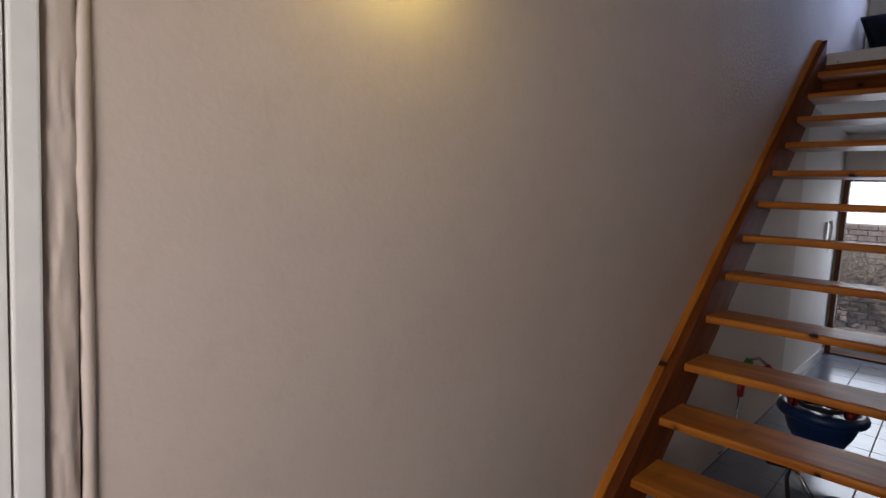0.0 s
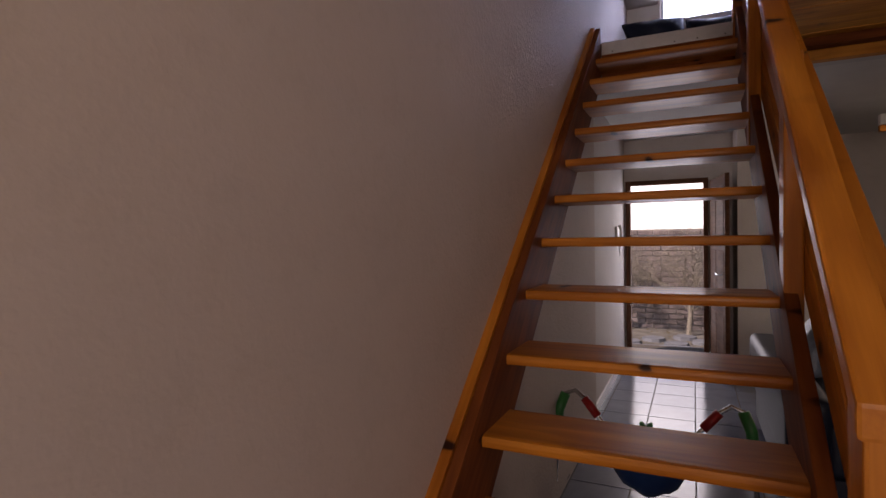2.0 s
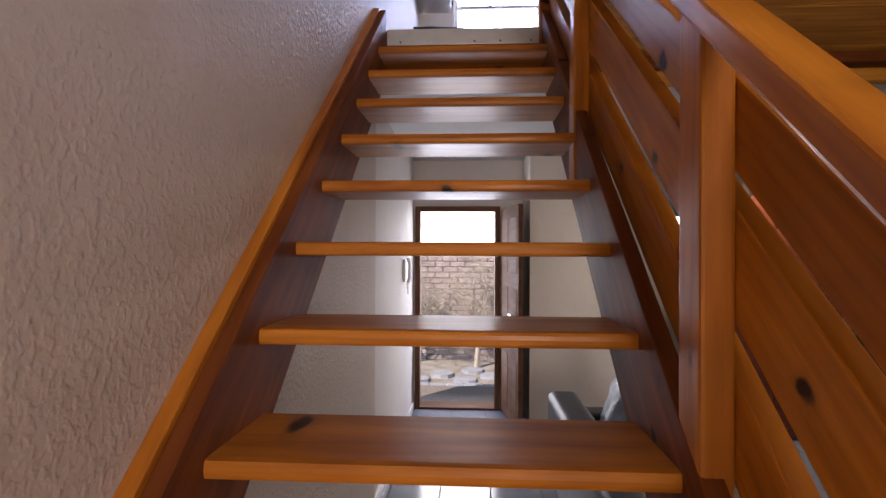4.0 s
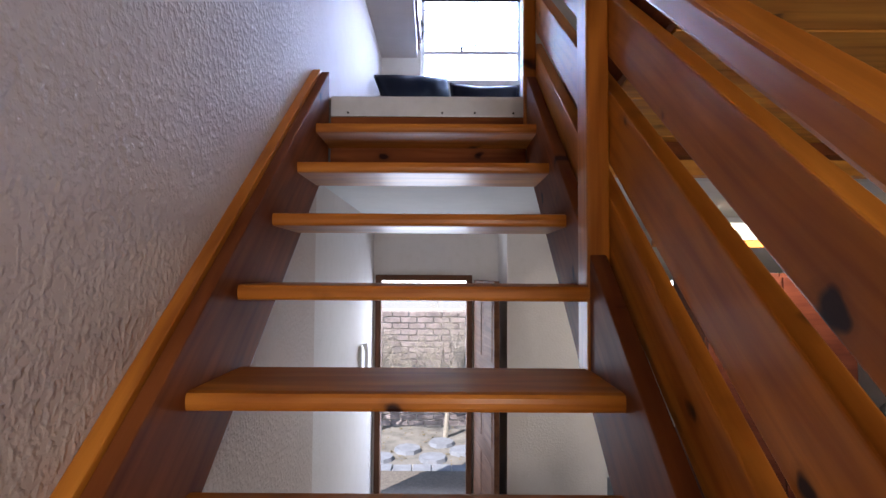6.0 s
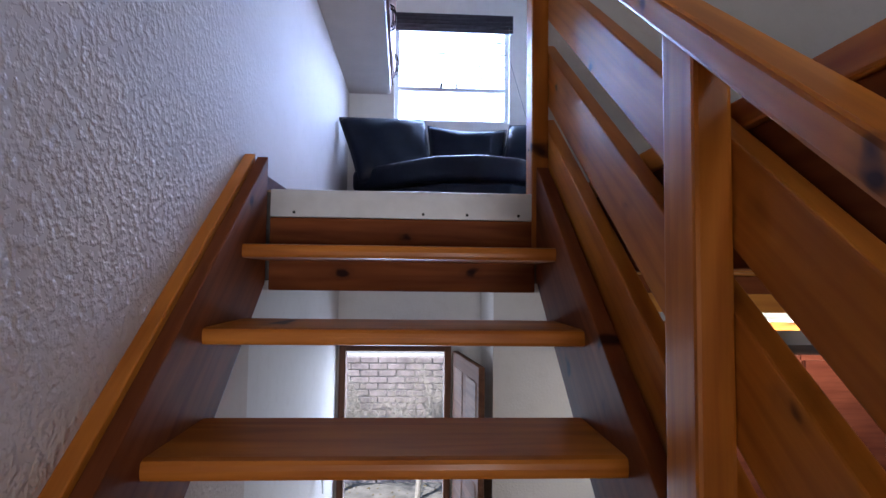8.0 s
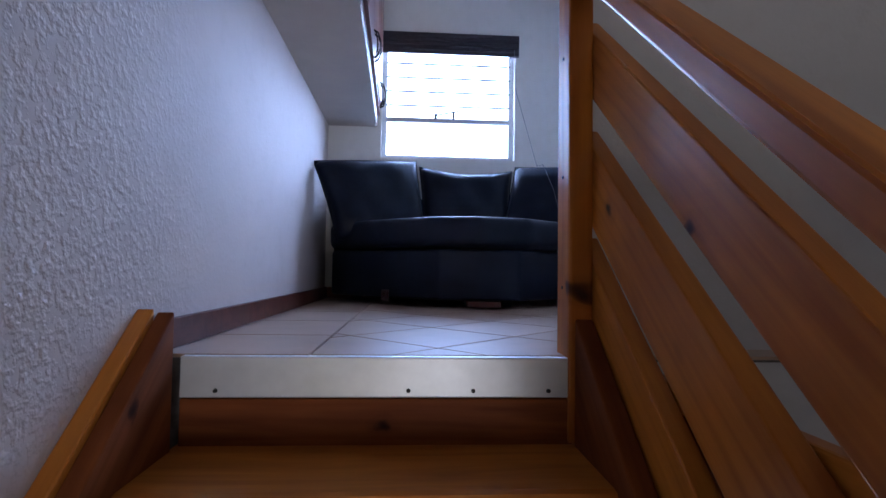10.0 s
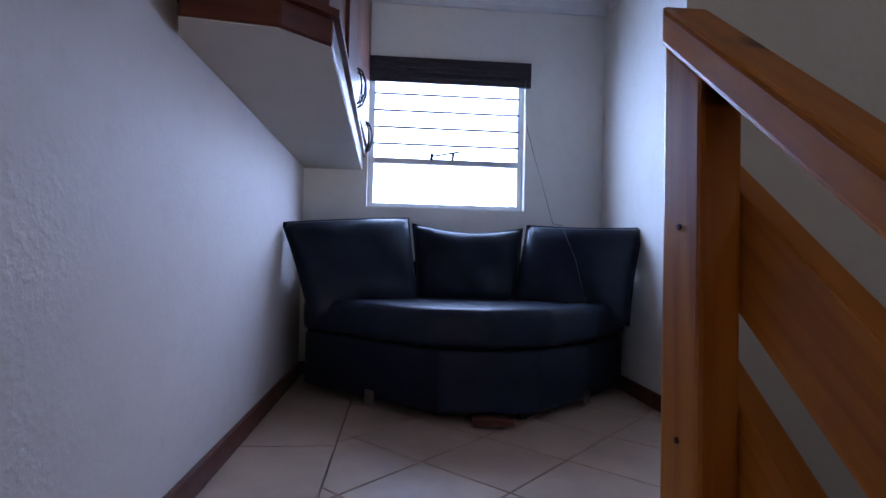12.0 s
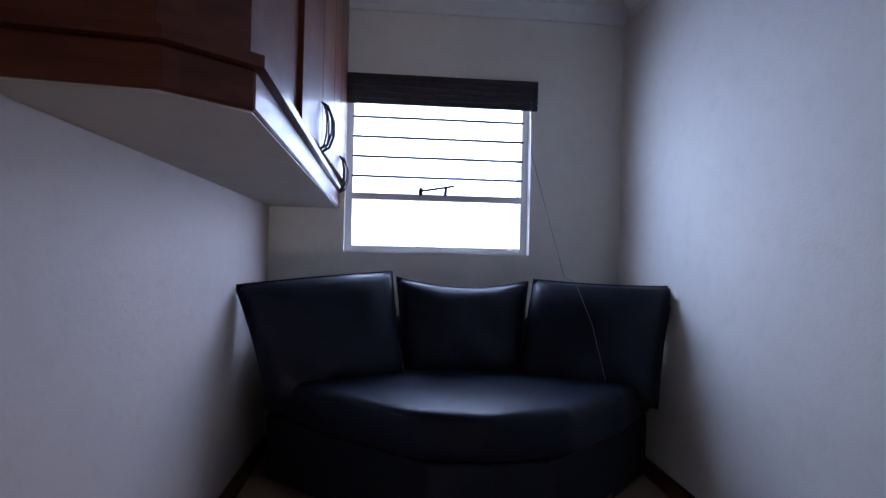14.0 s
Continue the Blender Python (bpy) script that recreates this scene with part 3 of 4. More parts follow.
bk = [(0.07, 5.2), (0.15, 5.2), (0.22, 5.4), (1.44, 5.4), (1.5, 5.2), (1.6, 5.2), (1.6, 5.56), (0.07, 5.56)]
part("backrest", rounded(bk, 2.86, 3.42, 0.03), M_LEATHER, sofa, smooth=False)
for x, y, a in ((0.39, 4.925, -45), (1.33, 4.925, 45)):
    bm, m = box2((x - 0.03, y - 0.006, 2.81), (x + 0.03, y, 2.87), 0.003)
    part("bracket", bm, M_STEEL, sofa, "steel joining bracket", m=Matrix.Translation((x, y - 0.03, 2.84)) @ pose(0, 0, 0, 0, 0, a) @ Matrix.Translation((-x, -y, -2.84)) @ m)
for x, y in ((0.8, 4.72), (0.2, 5.35), (1.5, 5.35), (1.0, 4.72)):
    bm = bmesh.new()
    bmesh.ops.create_cone(bm, cap_ends=True, segments=14, radius1=0.02, radius2=0.025, depth=0.035)
    part("foot", bm, M_BLACK, sofa, m=Matrix.Translation((x, y, 2.8175)))
adopt(sofa)
for x, y, z, rz, rx, w, h, sg, sd, tp, lab in (
        (0.29, 5.16, 3.375, 20, -14, 0.62, 0.48, -0.012, 3, (0.08, 0.0), "square black leather cushion leaning in the sofa corner"),
        (0.85, 5.31, 3.39, 2, -12, 0.58, 0.44, 0.03, 8, (0.03, 0.03), "black leather cushion with a sagging top edge"),
        (1.39, 5.15, 3.375, -20, -14, 0.56, 0.48, 0.0, 5, (-0.07, 0.06), "square black leather cushion with a worn lower corner")):
    c = thing("cushion", lab, "cushion", "cushions on the sofa", at=(x, y, z - h / 2))
    cm = cushion(w, h, 0.17, seed=sd, sag=sg, taper=tp)
    rim = [v.co.copy() for v in cm.verts if abs(v.co.y) < 1e-9]
    mid = Vector((sum(p.x for p in rim) / len(rim), 0, 0))
    rim.sort(key=lambda p: math.atan2(p.z / h, (p.x - mid.x) / w))
    part("cover", cm, M_LEATHER, c, m=pose(x, y, z, rx, {3: -5, 8: 1, 5: 1}[sd], rz), smooth=True)
    part("piping", tube([p * 1.004 for p in rim], 0.003, 6, True), M_LEATHER, c, m=pose(x, y, z, rx, {3: -5, 8: 1, 5: 1}[sd], rz), smooth=True)
    adopt(c)
brickp = thing("wooden_block", "small red-brown block of wood under the sofa front", "block", at=(0.87, 4.63, 2.8))
bm, m = box2((0.79, 4.60, 2.801), (0.95, 4.66, 2.829), 0.003)
part("block", bm, M_MAHOG, brickp, m=m)
adopt(brickp)

# ---- skirting upstairs ----
slab("baseboard_west", (-0.035, 3.27, 2.788), (-0.017, 5.59, 2.857), M_CUP, kind="structure", bv=0.003, label="red-brown wooden skirting board")
slab("baseboard_east", (1.637, 3.55, 2.788), (1.655, 5.59, 2.857), M_CUP, kind="structure", bv=0.003, label="red-brown wooden skirting board")
slab("baseboard_north", (-0.017, 5.572, 2.788), (1.637, 5.59, 2.857), M_CUP, kind="structure", bv=0.003, label="red-brown wooden skirting board")
slab("baseboard_hall", (-0.09, 3.3, 0.0), (-0.074, 5.66, 0.07), M_WHITE, kind="structure", bv=0.003, label="white skirting board in the hall")

# ---- front door ----
dr = thing("door_1", "brown wooden front door standing open into the hall", "door", at=(0.8, 5.3, 0))
plank("door_frame", (-0.045, 5.66, 0), (-0.045, 5.66, 2.01), 0.10, 0.05, M_DOORWOOD, dr, up=(0, 1, 0))
plank("door_frame", (0.745, 5.66, 0), (0.745, 5.66, 2.01), 0.10, 0.05, M_DOORWOOD, dr, up=(0, 1, 0))
plank("door_frame", (-0.02, 5.66, 1.985), (0.72, 5.66, 1.985), 0.05, 0.10, M_DOORWOOD, dr)
hinge = Matrix.Translation((0.80, 5.60, 1.0)) @ pose(0, 0, 0, 0, 0, -82)
leaf = part("door_leaf", boxm((0.76, 0.04, 1.94), 0.004, 2, (0.39, 0, 0)), M_DOORWOOD, dr, m=hinge)
for k in range(3):
    for px in (0.2, 0.58):
        part("door_panel", boxm((0.28, 0.05, 0.5), 0.012, 2), M_DOORWOOD, dr, m=hinge @ Matrix.Translation((px, 0, -0.62 + 0.62 * k)))
part("door_handle", tube([(0, 0, 0), (-0.05, 0, 0), (-0.05, 0.1, 0)], 0.008), M_STEEL, dr, m=hinge @ Matrix.Translation((0.7, -0.02, 0.02)) @ pose(0, 0, 0, 0, 0, 90))
part("threshold", *[box2((-0.02, 5.6, 0.0), (0.72, 5.82, 0.02), 0.003)[0]], M_DOORWOOD, dr, m=box2((-0.02, 5.6, 0.0), (0.72, 5.82, 0.02), 0)[1])
adopt(dr)
ph = thing("wall_phone", "white intercom handset on the hall wall", "intercom", at=(-0.07, 4.9, 1.4))
bm, m = box2((-0.09, 4.86, 1.30), (-0.065, 4.95, 1.50), 0.01)
part("body", bm, M_WHITE, ph, m=m)
part("handset", tube([(-0.05, 4.88, 1.30), (-0.035, 4.88, 1.34), (-0.035, 4.88, 1.46), (-0.05, 4.88, 1.51)], [0.016, 0.012, 0.012, 0.018], 10), M_WHITE, ph, smooth=True)
part("cord", tube([(-0.05, 4.88, 1.3), (-0.05, 4.9, 1.2), (-0.06, 4.93, 1.24), (-0.07, 4.93, 1.31)], 0.004, 6), M_WHITE, ph)
adopt(ph)

# ---- near door on the stair wall ----
d2 = thing("door_2", "white-framed beige door beside the rough plaster reveal", "door", at=(-0.1, -2.2, 0))
for a, b, c, mat in (((-0.2, -1.690, 0), (-0.012, -1.655, 2.12), "door_frame", M_WHITE), ((-0.2, -1.730, 0), (-0.022, -1.693, 2.12), "door_frame", M_WHITE),
                     ((-0.2, -2.66, 0), (-0.012, -2.6, 2.12), "door_frame", M_WHITE),
                     ((-0.2, -2.6, 2.06), (-0.012, -1.735, 2.12), "door_frame", M_WHITE), ((-0.07, -2.595, 0.005), (-0.03, -1.735, 2.055), "door_leaf", M_WALL_UP)):
    bm, m = box2(a, b, 0.004)
    part(c, bm, mat, d2, m=m)
adopt(d2)
# rough plaster bead and strip between wall and door frame
zs = [k * 0.05 for k in range(0, 99)]
bm = tube([(-0.034 + 0.004 * noise.noise(Vector((0.3, 0, z * 3.1))), -1.600 + 0.006 * noise.noise(Vector((5.2, 0, z * 2.3))), z) for z in zs],
          [0.010 + 0.004 * noise.noise(Vector((9.1, 0, z * 4.2))) for z in zs], 12)
link("trim", bm, M_WALL, None, "uneven plaster bead down the end of the wall", kind="structure", smooth=True)
bm = bmesh.new()
cols = []
for k in range(9):
    y = -1.610 - k * 0.0056
    cols.append([bm.verts.new((-0.022 + 0.007 * noise.noise(Vector((k * 0.7, z * 30, 3))) - 0.008 * (abs(k - 4) / 4) ** 3, y + 0.002 * noise.noise(Vector((k, z * 6, 8))), z)) for z in [q * 0.02 for q in range(0, 245)]])
for a, b in zip(cols, cols[1:]):
    for k in range(len(a) - 1):
        bm.faces.new((a[k], a[k + 1], b[k + 1], b[k]))
bmesh.ops.recalc_face_normals(bm, faces=bm.faces)
link("trim", bm, M_WALL, None, "rough patched plaster strip beside the door frame", kind="structure", smooth=True)

# ---- lamps ----
wl = thing("wall_lamp", "small wall lamp with a warm bulb", "wall lamp", at=(0.0, -1.05, 2.2))
bm, m = box2((-0.035, -1.11, 2.16), (-0.015, -0.99, 2.28), 0.004)
part("backplate", bm, M_WHITE, wl, m=m)
bm = bmesh.new()
bmesh.ops.create_cone(bm, cap_ends=False, segments=20, radius1=0.07, radius2=0.04, depth=0.12)
part("shade", bm, M_WHITE, wl, m=Matrix.Translation((0.09, -1.05, 2.22)))
part("arm", tube([(-0.02, -1.05, 2.24), (0.09, -1.05, 2.27)], 0.008), M_STEEL, wl)
bm = bmesh.new()
bmesh.ops.create_uvsphere(bm, u_segments=12, v_segments=8, radius=0.025)
part("bulb", bm, M_BULB, wl, m=Matrix.Translation((0.09, -1.05, 2.20)), smooth=True)
adopt(wl)
tl = thing("tube_lamp", "long fluorescent tube lamp under the kitchen ceiling", "ceiling lamp", at=(2.75, 4.64, 2.36))
bm, m = box2((2.13, 4.62, 2.38), (3.37, 4.68, 2.42), 0.004)
part("housing", bm, M_WHITE, tl, m=m)
part("tube", tube([(2.16, 4.64, 2.355), (3.34, 4.64, 2.355)], 0.016, 12), M_TUBE, tl, smooth=True)
adopt(tl)

# ---- kitchen ----
kw = thing("window_2", "kitchen window with white frame, bright outside", "window", at=(2.95, 6.47, 1.1))
frame_bars(kw, 2.6, 3.3, 1.1, 2.0, 6.47, 0.04, M_WHITE)
for z in (1.3, 1.45, 1.6, 1.75):
    part("burglar_bar", tube([(2.62, 6.44, z), (3.28, 6.44, z)], 0.005, 6), M_WHITE, kw)
adopt(kw)
for k, (x, w) in enumerate(((2.46, 0.555), (3.02, 0.55))):
    u = thing("kitchen_unit", "tall brown wooden kitchen cupboard", "cupboard", "kitchen cupboards", at=(x + w / 2, 5.1, 0))
    bm, m = box2((x, 4.95, 0.02), (x + w, 5.5, 2.04), 0.004)
    part("body", bm, M_MAHOG, u, m=m)
    bm, m = box2((x + 0.01, 4.925, 0.1), (x + w - 0.01, 4.948, 2.01), 0.004)
    part("door", bm, M_CUP, u, m=m)
    adopt(u)
can = thing("air_freshener", "white plastic air freshener on top of the cupboard", "air freshener", at=(2.83, 5.05, 2.04))
part("body", tube([(2.83, 5.05, 2.041), (2.83, 5.05, 2.06), (2.83, 5.05, 2.18), (2.83, 5.05, 2.21)], [0.034, 0.036, 0.032, 0.02], 14), M_WHITE, can, smooth=True)
adopt(can)
ctr = thing("kitchen_counter", "kitchen counter with a glossy black top and wooden doors", "counter", at=(4.2, 4.7, 0))
bm, m = box2((3.36, 4.45, 0.0), (5.5, 5.05, 0.88), 0.004)
part("body", bm, M_MAHOG, ctr, m=m)
bm, m = box2((3.34, 4.42, 0.882), (5.52, 5.06, 0.92), 0.006)
part("worktop", bm, plain("black_granite", (0.01, 0.01, 0.012), 0.08, var=0.4, scale=60), ctr, m=m)
adopt(ctr)
ket = thing("kettle", "dark kettle on the kitchen counter", "kettle", at=(3.6, 4.7, 0.92))
part("body", tube([(3.6, 4.7, 0.922), (3.6, 4.7, 0.95), (3.6, 4.7, 1.05), (3.6, 4.7, 1.12), (3.6, 4.7, 1.15)], [0.08, 0.085, 0.075, 0.055, 0.02], 18), M_BLACK, ket, smooth=True)
part("handle", tube([(3.66, 4.7, 1.12), (3.72, 4.7, 1.11), (3.73, 4.7, 1.03), (3.68, 4.7, 0.98)], 0.01), M_BLACK, ket)
adopt(ket)
mw = thing("microwave", "black microwave oven on the kitchen counter", "microwave", at=(4.3, 4.75, 0.92))
bm, m = box2((4.0, 4.6, 0.925), (4.5, 4.98, 1.22), 0.008)
part("body", bm, M_BLACK, mw, m=m)
bm, m = box2((4.02, 4.585, 0.945), (4.37, 4.598, 1.2), 0.003)
part("door", bm, plain("dark_glass", (0.01, 0.01, 0.01), 0.06), mw, m=m)
adopt(mw)
bh = thing("bulkhead", "wooden pelmet under the kitchen ceiling", "pelmet", at=(3, 4.75, 2.3))
plank("board", (2.0, 4.75, 2.245), (XR, 4.75, 2.245), 0.05, 0.05, M_PINE, bh)
plank("cornice", (2.0, 4.74, 2.315), (XR, 4.74, 2.315), 0.085, 0.07, M_WHITE, bh)
adopt(bh)

# ---- outdoors ----
slab("backdrop", (-60, 70, -2), (60, 70.2, 45), glow("bright_haze", (0.86, 0.93, 1.0), 2.6), kind="structure", label="bright hazy sky behind the garden wall")
slab("ground", (-300, 5.82, -0.25), (300, 600, -0.12), M_GROUND, kind="structure", label="bare garden soil with leaf litter")
bw = slab("garden_wall", (-4.9, 8.62, -0.12), (7.0, 8.8, 1.5), M_MORTAR, kind="structure", label="rough brown face-brick garden wall")


def shrub(name, at, seed, height, spread, label):
    r = random.Random(seed)
    root = thing(name, label, "shrub", at=at)
    tb = tube([(at[0], at[1], at[2]), (at[0] + 0.03, at[1], at[2] + 0.35), (at[0] - 0.02, at[1], at[2] + 0.7)], [0.035, 0.03, 0.022], 8)
    part("trunk", tb, M_BARK, root)
    allb = bmesh.new()

    def twig(p, d, length, rad, level):
        pts, q, dd = [p], p.copy(), d.copy()
        n = 5
        for _ in range(n):
            dd = (dd + Vector((r.uniform(-1, 1), r.uniform(-1, 1), r.uniform(-0.7, 0.8))) * 0.35).normalized()
            q = q + dd * length / n
            pts.append(q.copy())
        one = tube(pts, [rad * (1 - 0.14 * k) for k in range(n + 1)], 4)
        me = bpy.data.meshes.new("t")
        one.to_mesh(me)
        one.free()
        allb.from_mesh(me)
        bpy.data.meshes.remove(me)
        if level:
            for k in range(4 if level > 1 else 5):
                k2 = r.randint(1, n)
                nd = (dd + Vector((r.uniform(-1, 1), r.uniform(-0.6, 0.6), r.uniform(-0.5, 1)))).normalized()
                twig(pts[k2], nd, length * r.uniform(0.5, 0.75), rad * 0.55, level - 1)
    base = Vector(at) + Vector((0, 0, 0.45))
    for k in range(16):
        a = r.uniform(0, 6.28)
        twig(base + Vector((0, 0, r.uniform(-0.15, 0.25))), Vector((math.cos(a) * spread, math.sin(a) * spread * 0.5, 0.8)).normalized(), height * r.uniform(0.45, 0.65), 0.012, 3)
    tagged(part("twig_mass", allb, M_BARK, root), kind="stuff")
    adopt(root)


shrub("bare_shrub", (0.55, 8.05, -0.12), 5, 1.25, 0.9, "leafless tangled shrub before the brick garden wall")
shrub("bare_shrub", (-0.5, 8.2, -0.12), 11, 1.15, 0.9, "smaller leafless shrub against the brick wall")

rg = random.Random(8)
bm = bmesh.new()
for k in range(420):
    x, y = rg.uniform(-1.8, 2.4), rg.uniform(6.6, 8.5)
    a, w = rg.uniform(0, 6.28), rg.uniform(0.015, 0.035)
    c, sn = math.cos(a) * w, math.sin(a) * w
    h = rg.uniform(0.001, 0.02)
    vs = [bm.verts.new((x + c, y + sn, -0.118 + h)), bm.verts.new((x - sn * 0.5, y + c * 0.5, -0.112)), bm.verts.new((x - c, y - sn, -0.118 + h)), bm.verts.new((x + sn * 0.5, y - c * 0.5, -0.112))]
    bm.faces.new(vs)
tagged(link("leaf_litter", bm, M_LEAF), "dry brown leaves scattered on the garden soil", "leaves", kind="stuff")
path_m = slab("pavement", (-1.5, 5.83, -0.2), (2.2, 6.95, -0.085), M_MORTAR, kind="structure", label="paved strip outside the front door")
pm = None
for r in range(5):
    for k in range(17):
        x, y = -1.4 + k * 0.212 + (0.1 if r % 2 else 0), 5.96 + r * 0.212
        m = Matrix.Translation((x, y, -0.078 + 0.004 * ((r * 5 + k * 7) % 3 - 1))) @ pose(0, 0, 0, 0, 0, (r * 7 + k * 3) % 5 - 2)
        if pm is None:
            o = link("paver", boxm((0.2, 0.2, 0.03), 0.006, 1), M_PAVE, path_m, m=m)
            pm = o.data
        else:
            o = new("paver", pm)
            o.matrix_world, o.parent = m, path_m
adopt(path_m)
st = thing("stepping_stone", "pale uneven stepping stone in the leaf litter", "stone", "stepping stones", at=(0.4, 7.2, -0.12))
bm = bmesh.new()
bmesh.ops.create_cone(bm, cap_ends=True, segments=9, radius1=0.17, radius2=0.155, depth=0.05)
for v in bm.verts:
    v.co.x *= 1 + 0.25 * noise.noise(v.co * 5)
    v.co.y *= 1 + 0.25 * noise.noise(v.co * 5 + Vector((3, 1, 0)))
part("stone", bm, M_PAVE, st, m=Matrix.Translation((0.4, 7.2, -0.1)))
adopt(st)
for x, y, a in ((0.75, 7.45, 40), (0.1, 7.5, 130), (0.5, 7.75, 80), (-0.2, 7.2, 200)):
    copy_thing(st, Matrix.Translation((x, y, -0.12)) @ pose(0, 0, 0, 0, 0, a))

# ---- baby activity seat under the stairs ----
CX, CY = 0.42, 2.05
bs = thing("baby_activity_seat", "toddler activity seat with red and green sleeves and blue seat", "baby seat", at=(CX, CY, 0))


def ringpts(r, z, n=28, sq=0.9):
    return [(CX + r * math.cos(k * 6.2832 / n), CY + r * sq * math.sin(k * 6.2832 / n), z) for k in range(n)]


part("seat_ring", tube(ringpts(0.20, 0.36), 0.035, 10, True), M_BLUE, bs, smooth=True)
bm = bmesh.new()
bmesh.ops.create_uvsphere(bm, u_segments=24, v_segments=12, radius=1)
for v in bm.verts:
    v.co = Vector((v.co.x * 0.19, v.co.y * 0.17, min(v.co.z, 0.1) * 0.22 + 0.008 * math.sin(9 * v.co.x + 5 * v.co.y)))
part("seat", bm, M_BLUE, bs, m=Matrix.Translation((CX, CY, 0.35)), smooth=True)
part("tray", tube([(CX + 0.10 * math.cos(k * 6.2832 / 22), CY - 0.08 + 0.07 * math.sin(k * 6.2832 / 22), 0.415) for k in range(22)], 0.014, 8, True), M_RUB, bs, smooth=True)
for sx in (-1, 1):
    arch = [(CX + sx * 0.14, CY - 0.05, 0.38), (CX + sx * 0.24, CY - 0.02, 0.49), (CX + sx * 0.31, CY, 0.57), (CX + sx * 0.36, CY + 0.02, 0.60),
            (CX + sx * 0.41, CY + 0.02, 0.58), (CX + sx * 0.44, CY, 0.50), (CX + sx * 0.45, CY, 0.38), (CX + sx * 0.46, CY, 0.2), (CX + sx * 0.47, CY, 0.03)]
    part("frame_tube", tube(arch, 0.011, 8), M_STEEL, bs, smooth=True)
    part("sleeve", tube(arch[4:6] + [(CX + sx * 0.447, CY, 0.44)], 0.026, 10), M_GREEN, bs, smooth=True)
    part("sleeve", tube([(CX + sx * 0.448, CY, 0.43), (CX + sx * 0.452, CY, 0.33)], 0.03, 10), M_RED, bs, smooth=True)
    part("sleeve", tube([arch[1], arch[2]], 0.022, 10), M_RED, bs, smooth=True)
    bm = bmesh.new()
    bmesh.ops.create_uvsphere(bm, u_segments=14, v_segments=9, radius=0.032)
    part("knob", bm, M_RED, bs, m=Matrix.Translation((CX + sx * 0.14, CY - 0.06, 0.40)), smooth=True)
    part("foot", tube([(CX + sx * 0.47, CY - 0.3, 0.02), (CX + sx * 0.48, CY, 0.02), (CX + sx * 0.47, CY + 0.3, 0.02)], 0.018, 8), M_RUB, bs, smooth=True)
part("toy_bar", tube([(CX - 0.13, CY - 0.12, 0.38), (CX - 0.12, CY - 0.14, 0.47), (CX, CY - 0.15, 0.49), (CX + 0.12, CY - 0.14, 0.47), (CX + 0.13, CY - 0.12, 0.38)], 0.006, 6), M_BLACK, bs, smooth=True)


def flower(n, r):
    bm = bmesh.new()
    pts = [((r * (1 + 0.32 * math.cos(n * a))) * math.cos(a), (r * (1 + 0.32 * math.cos(n * a))) * math.sin(a)) for a in [k * 6.2832 / 40 for k in range(40)]]
    bm.free()
    bm = prism(pts, -0.012, 0.012, "y")
    bevel(bm, 0.003, 1)
    return bm


part("toy_flower", flower(6, 0.04), M_GREEN, bs, "green plastic flower toy", m=Matrix.Translation((CX, CY - 0.155, 0.49)))
for sx in (-1, 1):
    part("toy_flower", flower(4, 0.02), M_RED, bs, "red plastic flower toy", m=Matrix.Translation((CX + sx * 0.07, CY - 0.155, 0.485)))
adopt(bs)

rk = thing("push_toy", "blue ball-shaped push toy with a bent chrome bar", "toy", at=(0.62, 1.3, 0))
bm = bmesh.new()
bmesh.ops.create_uvsphere(bm, u_segments=20, v_segments=14, radius=0.1)
part("ball", bm, M_BLUE, rk, m=Matrix.Translation((0.62, 1.25, 0.11)), smooth=True)
part("bar", tube([(0.42, 1.35, 0.02), (0.40, 1.32, 0.2), (0.42, 1.28, 0.28), (0.47, 1.25, 0.25), (0.55, 1.24, 0.13)], 0.01, 8), M_STEEL, rk, smooth=True)
part("grip", tube([(0.30, 1.4, 0.22), (0.41, 1.30, 0.27)], 0.016, 8), M_RUB, rk, smooth=True)
adopt(rk)

# ---- black couch beyond the stairs ----
co = thing("couch", "black leather couch standing on the pale hall tiles", "couch", at=(1.45, 3.0, 0))
for a, b, c, bv in (((1.04, 2.15, 0.05), (1.9, 3.85, 0.34), "base", 0.02), ((1.22, 2.33, 0.34), (1.9, 3.67, 0.46), "seat", 0.04),
                    ((1.0, 2.1, 0.3), (1.2, 3.9, 0.66), "backrest", 0.06), ((1.15, 2.1, 0.3), (1.9, 2.3, 0.56), "armrest", 0.05), ((1.15, 3.7, 0.3), (1.9, 3.9, 0.56), "armrest", 0.05)):
    bm, m = box2(a, b, bv, 4)
    part(c, bm, M_LEATHER, co, m=m, smooth=True)
for x, y in ((1.1, 2.25), (1.8, 2.25), (1.1, 3.75), (1.8, 3.75)):
    bm, m = box2((x - 0.025, y - 0.025, 0.0), (x + 0.025, y + 0.025, 0.05), 0.003)
    part("leg", bm, M_BLACK, co, m=m)
adopt(co)
c = thing("cushion", "creased shiny blue-grey cushion lying on the black couch", "cushion", at=(1.28, 3.4, 0.46))
part("cover", cushion(0.5, 0.42, 0.2, seed=21), plain("blue_satin", (0.12, 0.15, 0.2), 0.3, var=0.4, scale=14, bumps=0.6, bscale=18, bdist=0.02), c, m=pose(1.34, 3.3, 0.70, 15, 8, 80), smooth=True)
adopt(c)

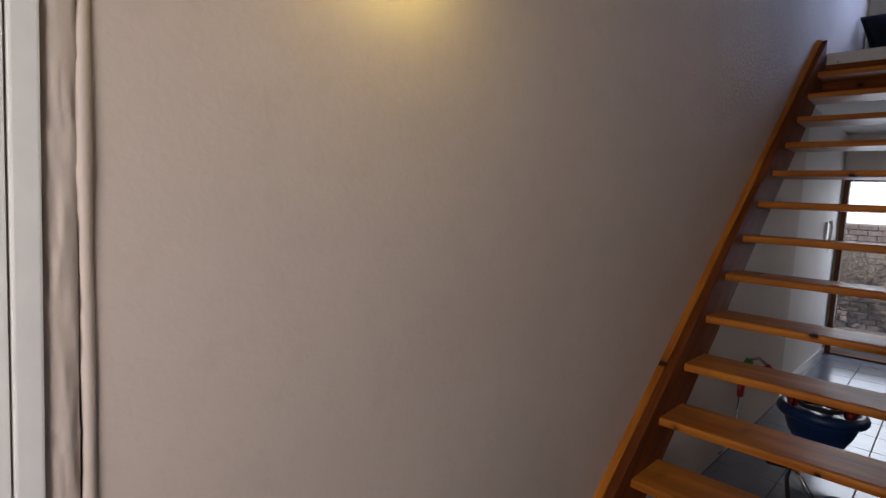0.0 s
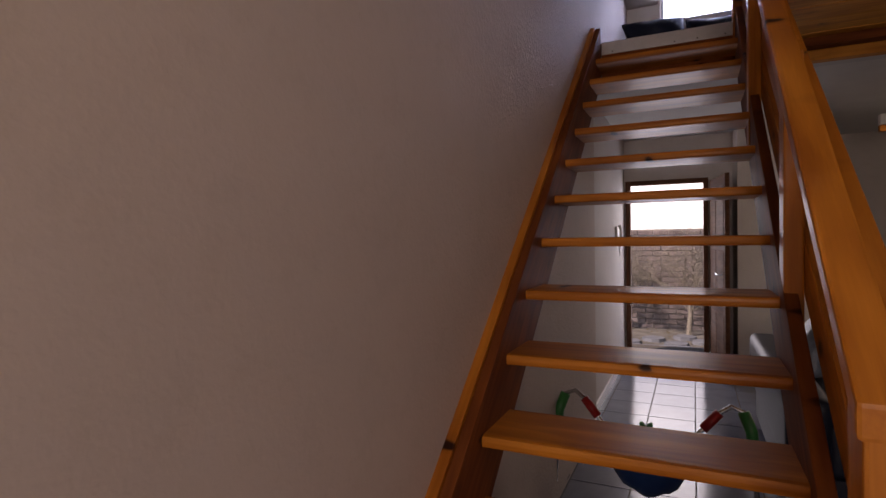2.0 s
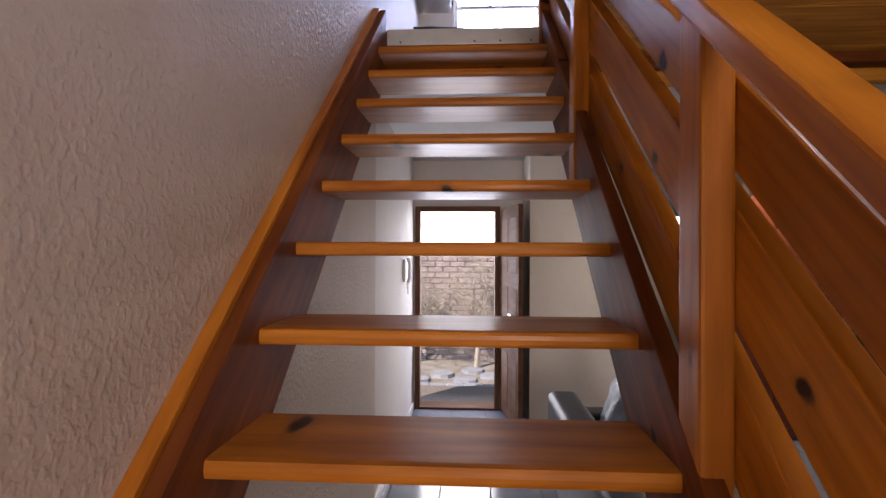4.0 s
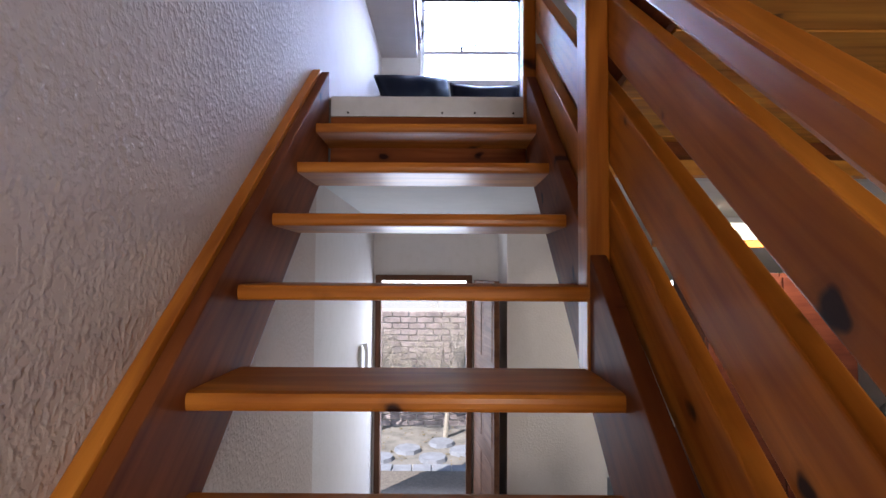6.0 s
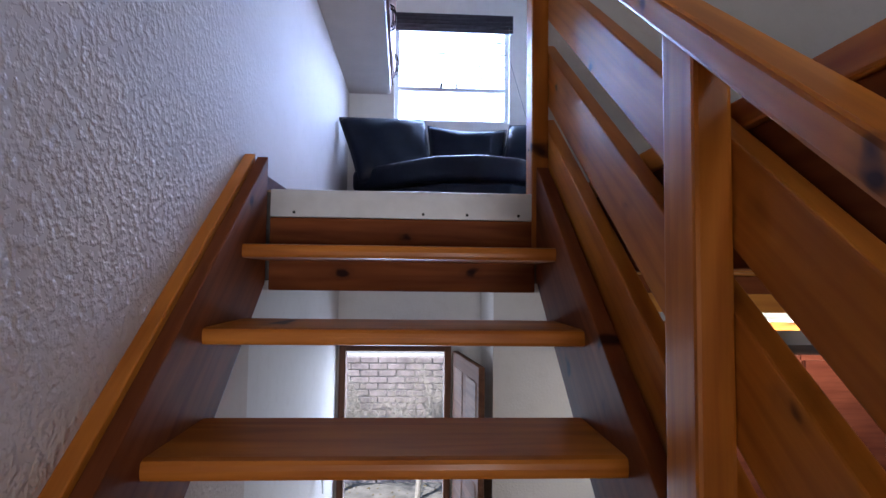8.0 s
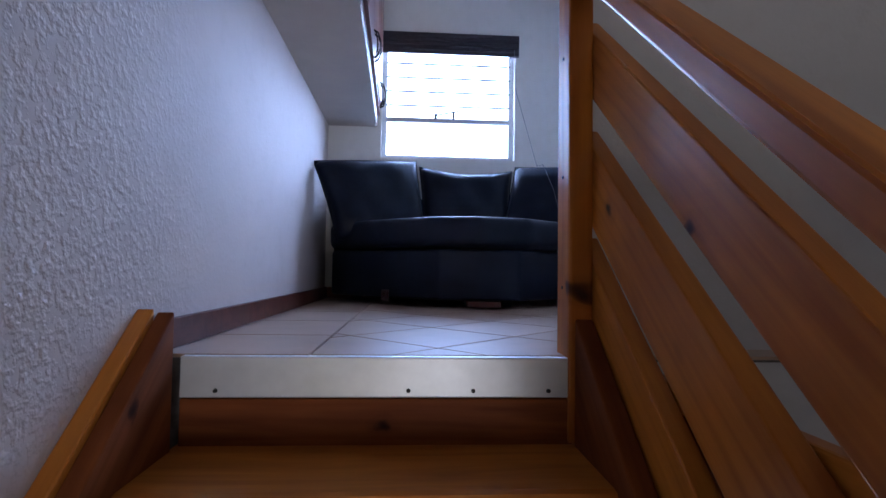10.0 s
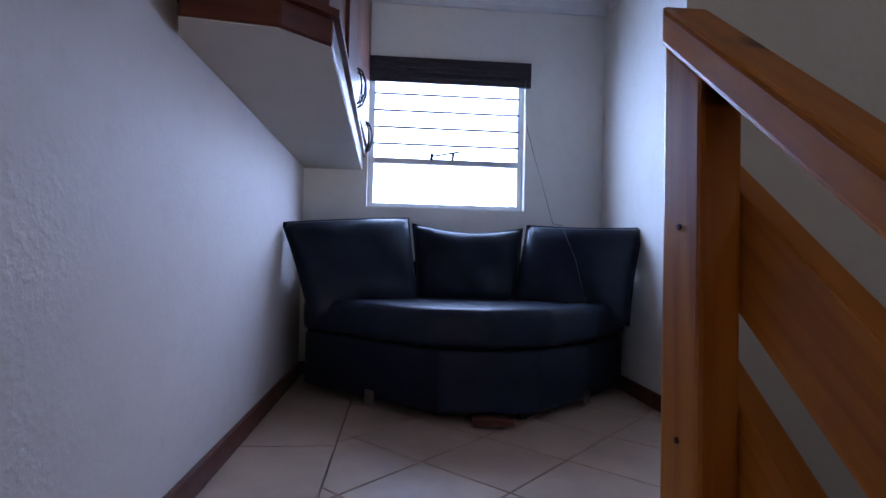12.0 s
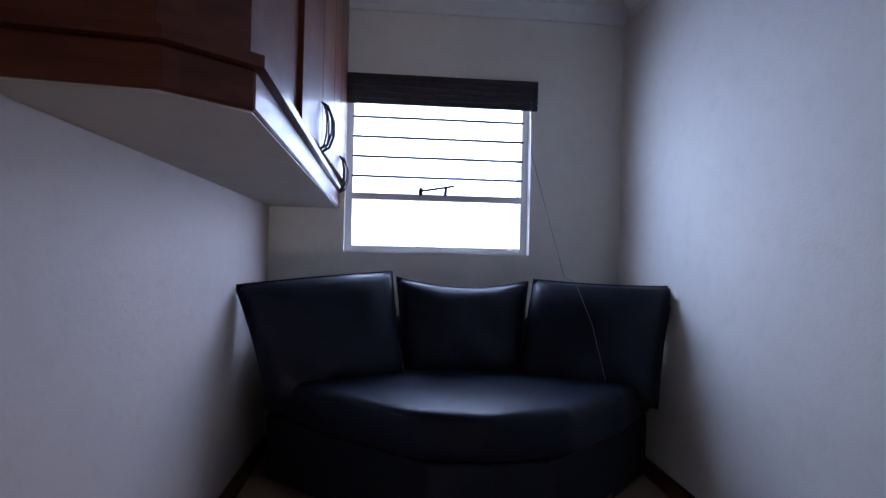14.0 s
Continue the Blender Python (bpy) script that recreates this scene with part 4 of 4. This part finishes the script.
# ---- floor tiles ----
def clip_poly(poly, x0, y0, x1, y1):
    def cut(p, f, g):
        out = []
        for i in range(len(p)):
            a, b = p[i - 1], p[i]
            fa, fb = f(a), f(b)
            if (fa >= 0) != (fb >= 0):
                k = fa / (fa - fb)
                out.append((a[0] + (b[0] - a[0]) * k, a[1] + (b[1] - a[1]) * k))
            if fb >= 0:
                out.append(b)
        return out
    for f in (lambda q: q[0] - x0, lambda q: x1 - q[0], lambda q: q[1] - y0, lambda q: y1 - q[1]):
        poly = cut(poly, f, None)
        if len(poly) < 3:
            return []
    return poly


def tile_piece(poly, z, h, mat, parent):
    cx = sum(p[0] for p in poly) / len(poly)
    cy = sum(p[1] for p in poly) / len(poly)
    bm = bmesh.new()
    lo = [bm.verts.new((x - cx, y - cy, 0)) for x, y in poly]
    mid = [bm.verts.new((x - cx, y - cy, h - 0.0015)) for x, y in poly]
    top = [bm.verts.new(((x - cx) * 0.992, (y - cy) * 0.992, h)) for x, y in poly]
    n = len(poly)
    bm.faces.new(top)
    for i in range(n):
        j = (i + 1) % n
        bm.faces.new((lo[i], lo[j], mid[j], mid[i]))
        bm.faces.new((mid[i], mid[j], top[j], top[i]))
    bmesh.ops.recalc_face_normals(bm, faces=bm.faces)
    o = link("tile", bm, mat, parent, m=Matrix.Translation((cx, cy, z)))
    return o


def diag_tiles(area, size, gap, origin, z, h, mat, parent, angle=45):
    x0, y0, x1, y1 = area
    c, s = math.cos(radians(angle)), math.sin(radians(angle))
    for i in range(-30, 30):
        for k in range(-30, 30):
            q = []
            for a, b in ((0, 0), (1, 0), (1, 1), (0, 1)):
                u = i * size + (gap / 2 if a == 0 else size - gap / 2)
                v = k * size + (gap / 2 if b == 0 else size - gap / 2)
                q.append((origin[0] + u * c - v * s, origin[1] + u * s + v * c))
            q = clip_poly(q, x0, y0, x1, y1)
            if len(q) > 2:
                area2 = abs(sum(q[j - 1][0] * q[j][1] - q[j][0] * q[j - 1][1] for j in range(len(q)))) / 2
                if area2 > 4e-4:
                    tile_piece(q, z, h, mat, parent)


up_floor = bpy.data.objects["floor_upstairs"]
dn_floor = bpy.data.objects["floor"]
diag_tiles((0.303, 3.265, 1.637, 5.57), 0.33, 0.006, (0.817, 4.534), 2.78, 0.008, M_TILE, up_floor)
diag_tiles((-0.017, 3.265, 0.297, 5.57), 0.42, 0.006, (0.3, 4.448), 2.78, 0.008, M_TILE, up_floor, 90)
diag_tiles((-0.09, -3.2, 1.9, 5.66), 0.33, 0.006, (0.3, 3.0), -0.006, 0.006, M_TILE2, dn_floor, 0)
diag_tiles((1.9, -3.2, XR, 6.4), 0.6, 0.006, (1.9, 3.0), -0.006, 0.006, M_TILE2, dn_floor, 0)
for fl in (up_floor, dn_floor):
    adopt(fl)

# garden wall bricks
brick_mesh = None
rb = random.Random(4)
n = 0
for r in range(19):
    for k in range(22):
        x = -1.5 + k * 0.235 + (0.117 if r % 2 else 0)
        z = -0.09 + r * 0.085
        m = Matrix.Translation((x, 8.617 + rb.uniform(-0.006, 0.006), z)) @ pose(0, 0, 0, rb.uniform(-1, 1), rb.uniform(-1.2, 1.2), rb.uniform(-1, 1))
        if z > 1.5:
            continue
        if brick_mesh is None:
            o = link("brick", boxm((0.222, 0.05, 0.072), 0.006, 1), M_BRICK, bw, m=m)
            brick_mesh = o.data
        else:
            o = new("brick", brick_mesh)
            o.matrix_world, o.parent = m, bw
        n += 1
adopt(bw)
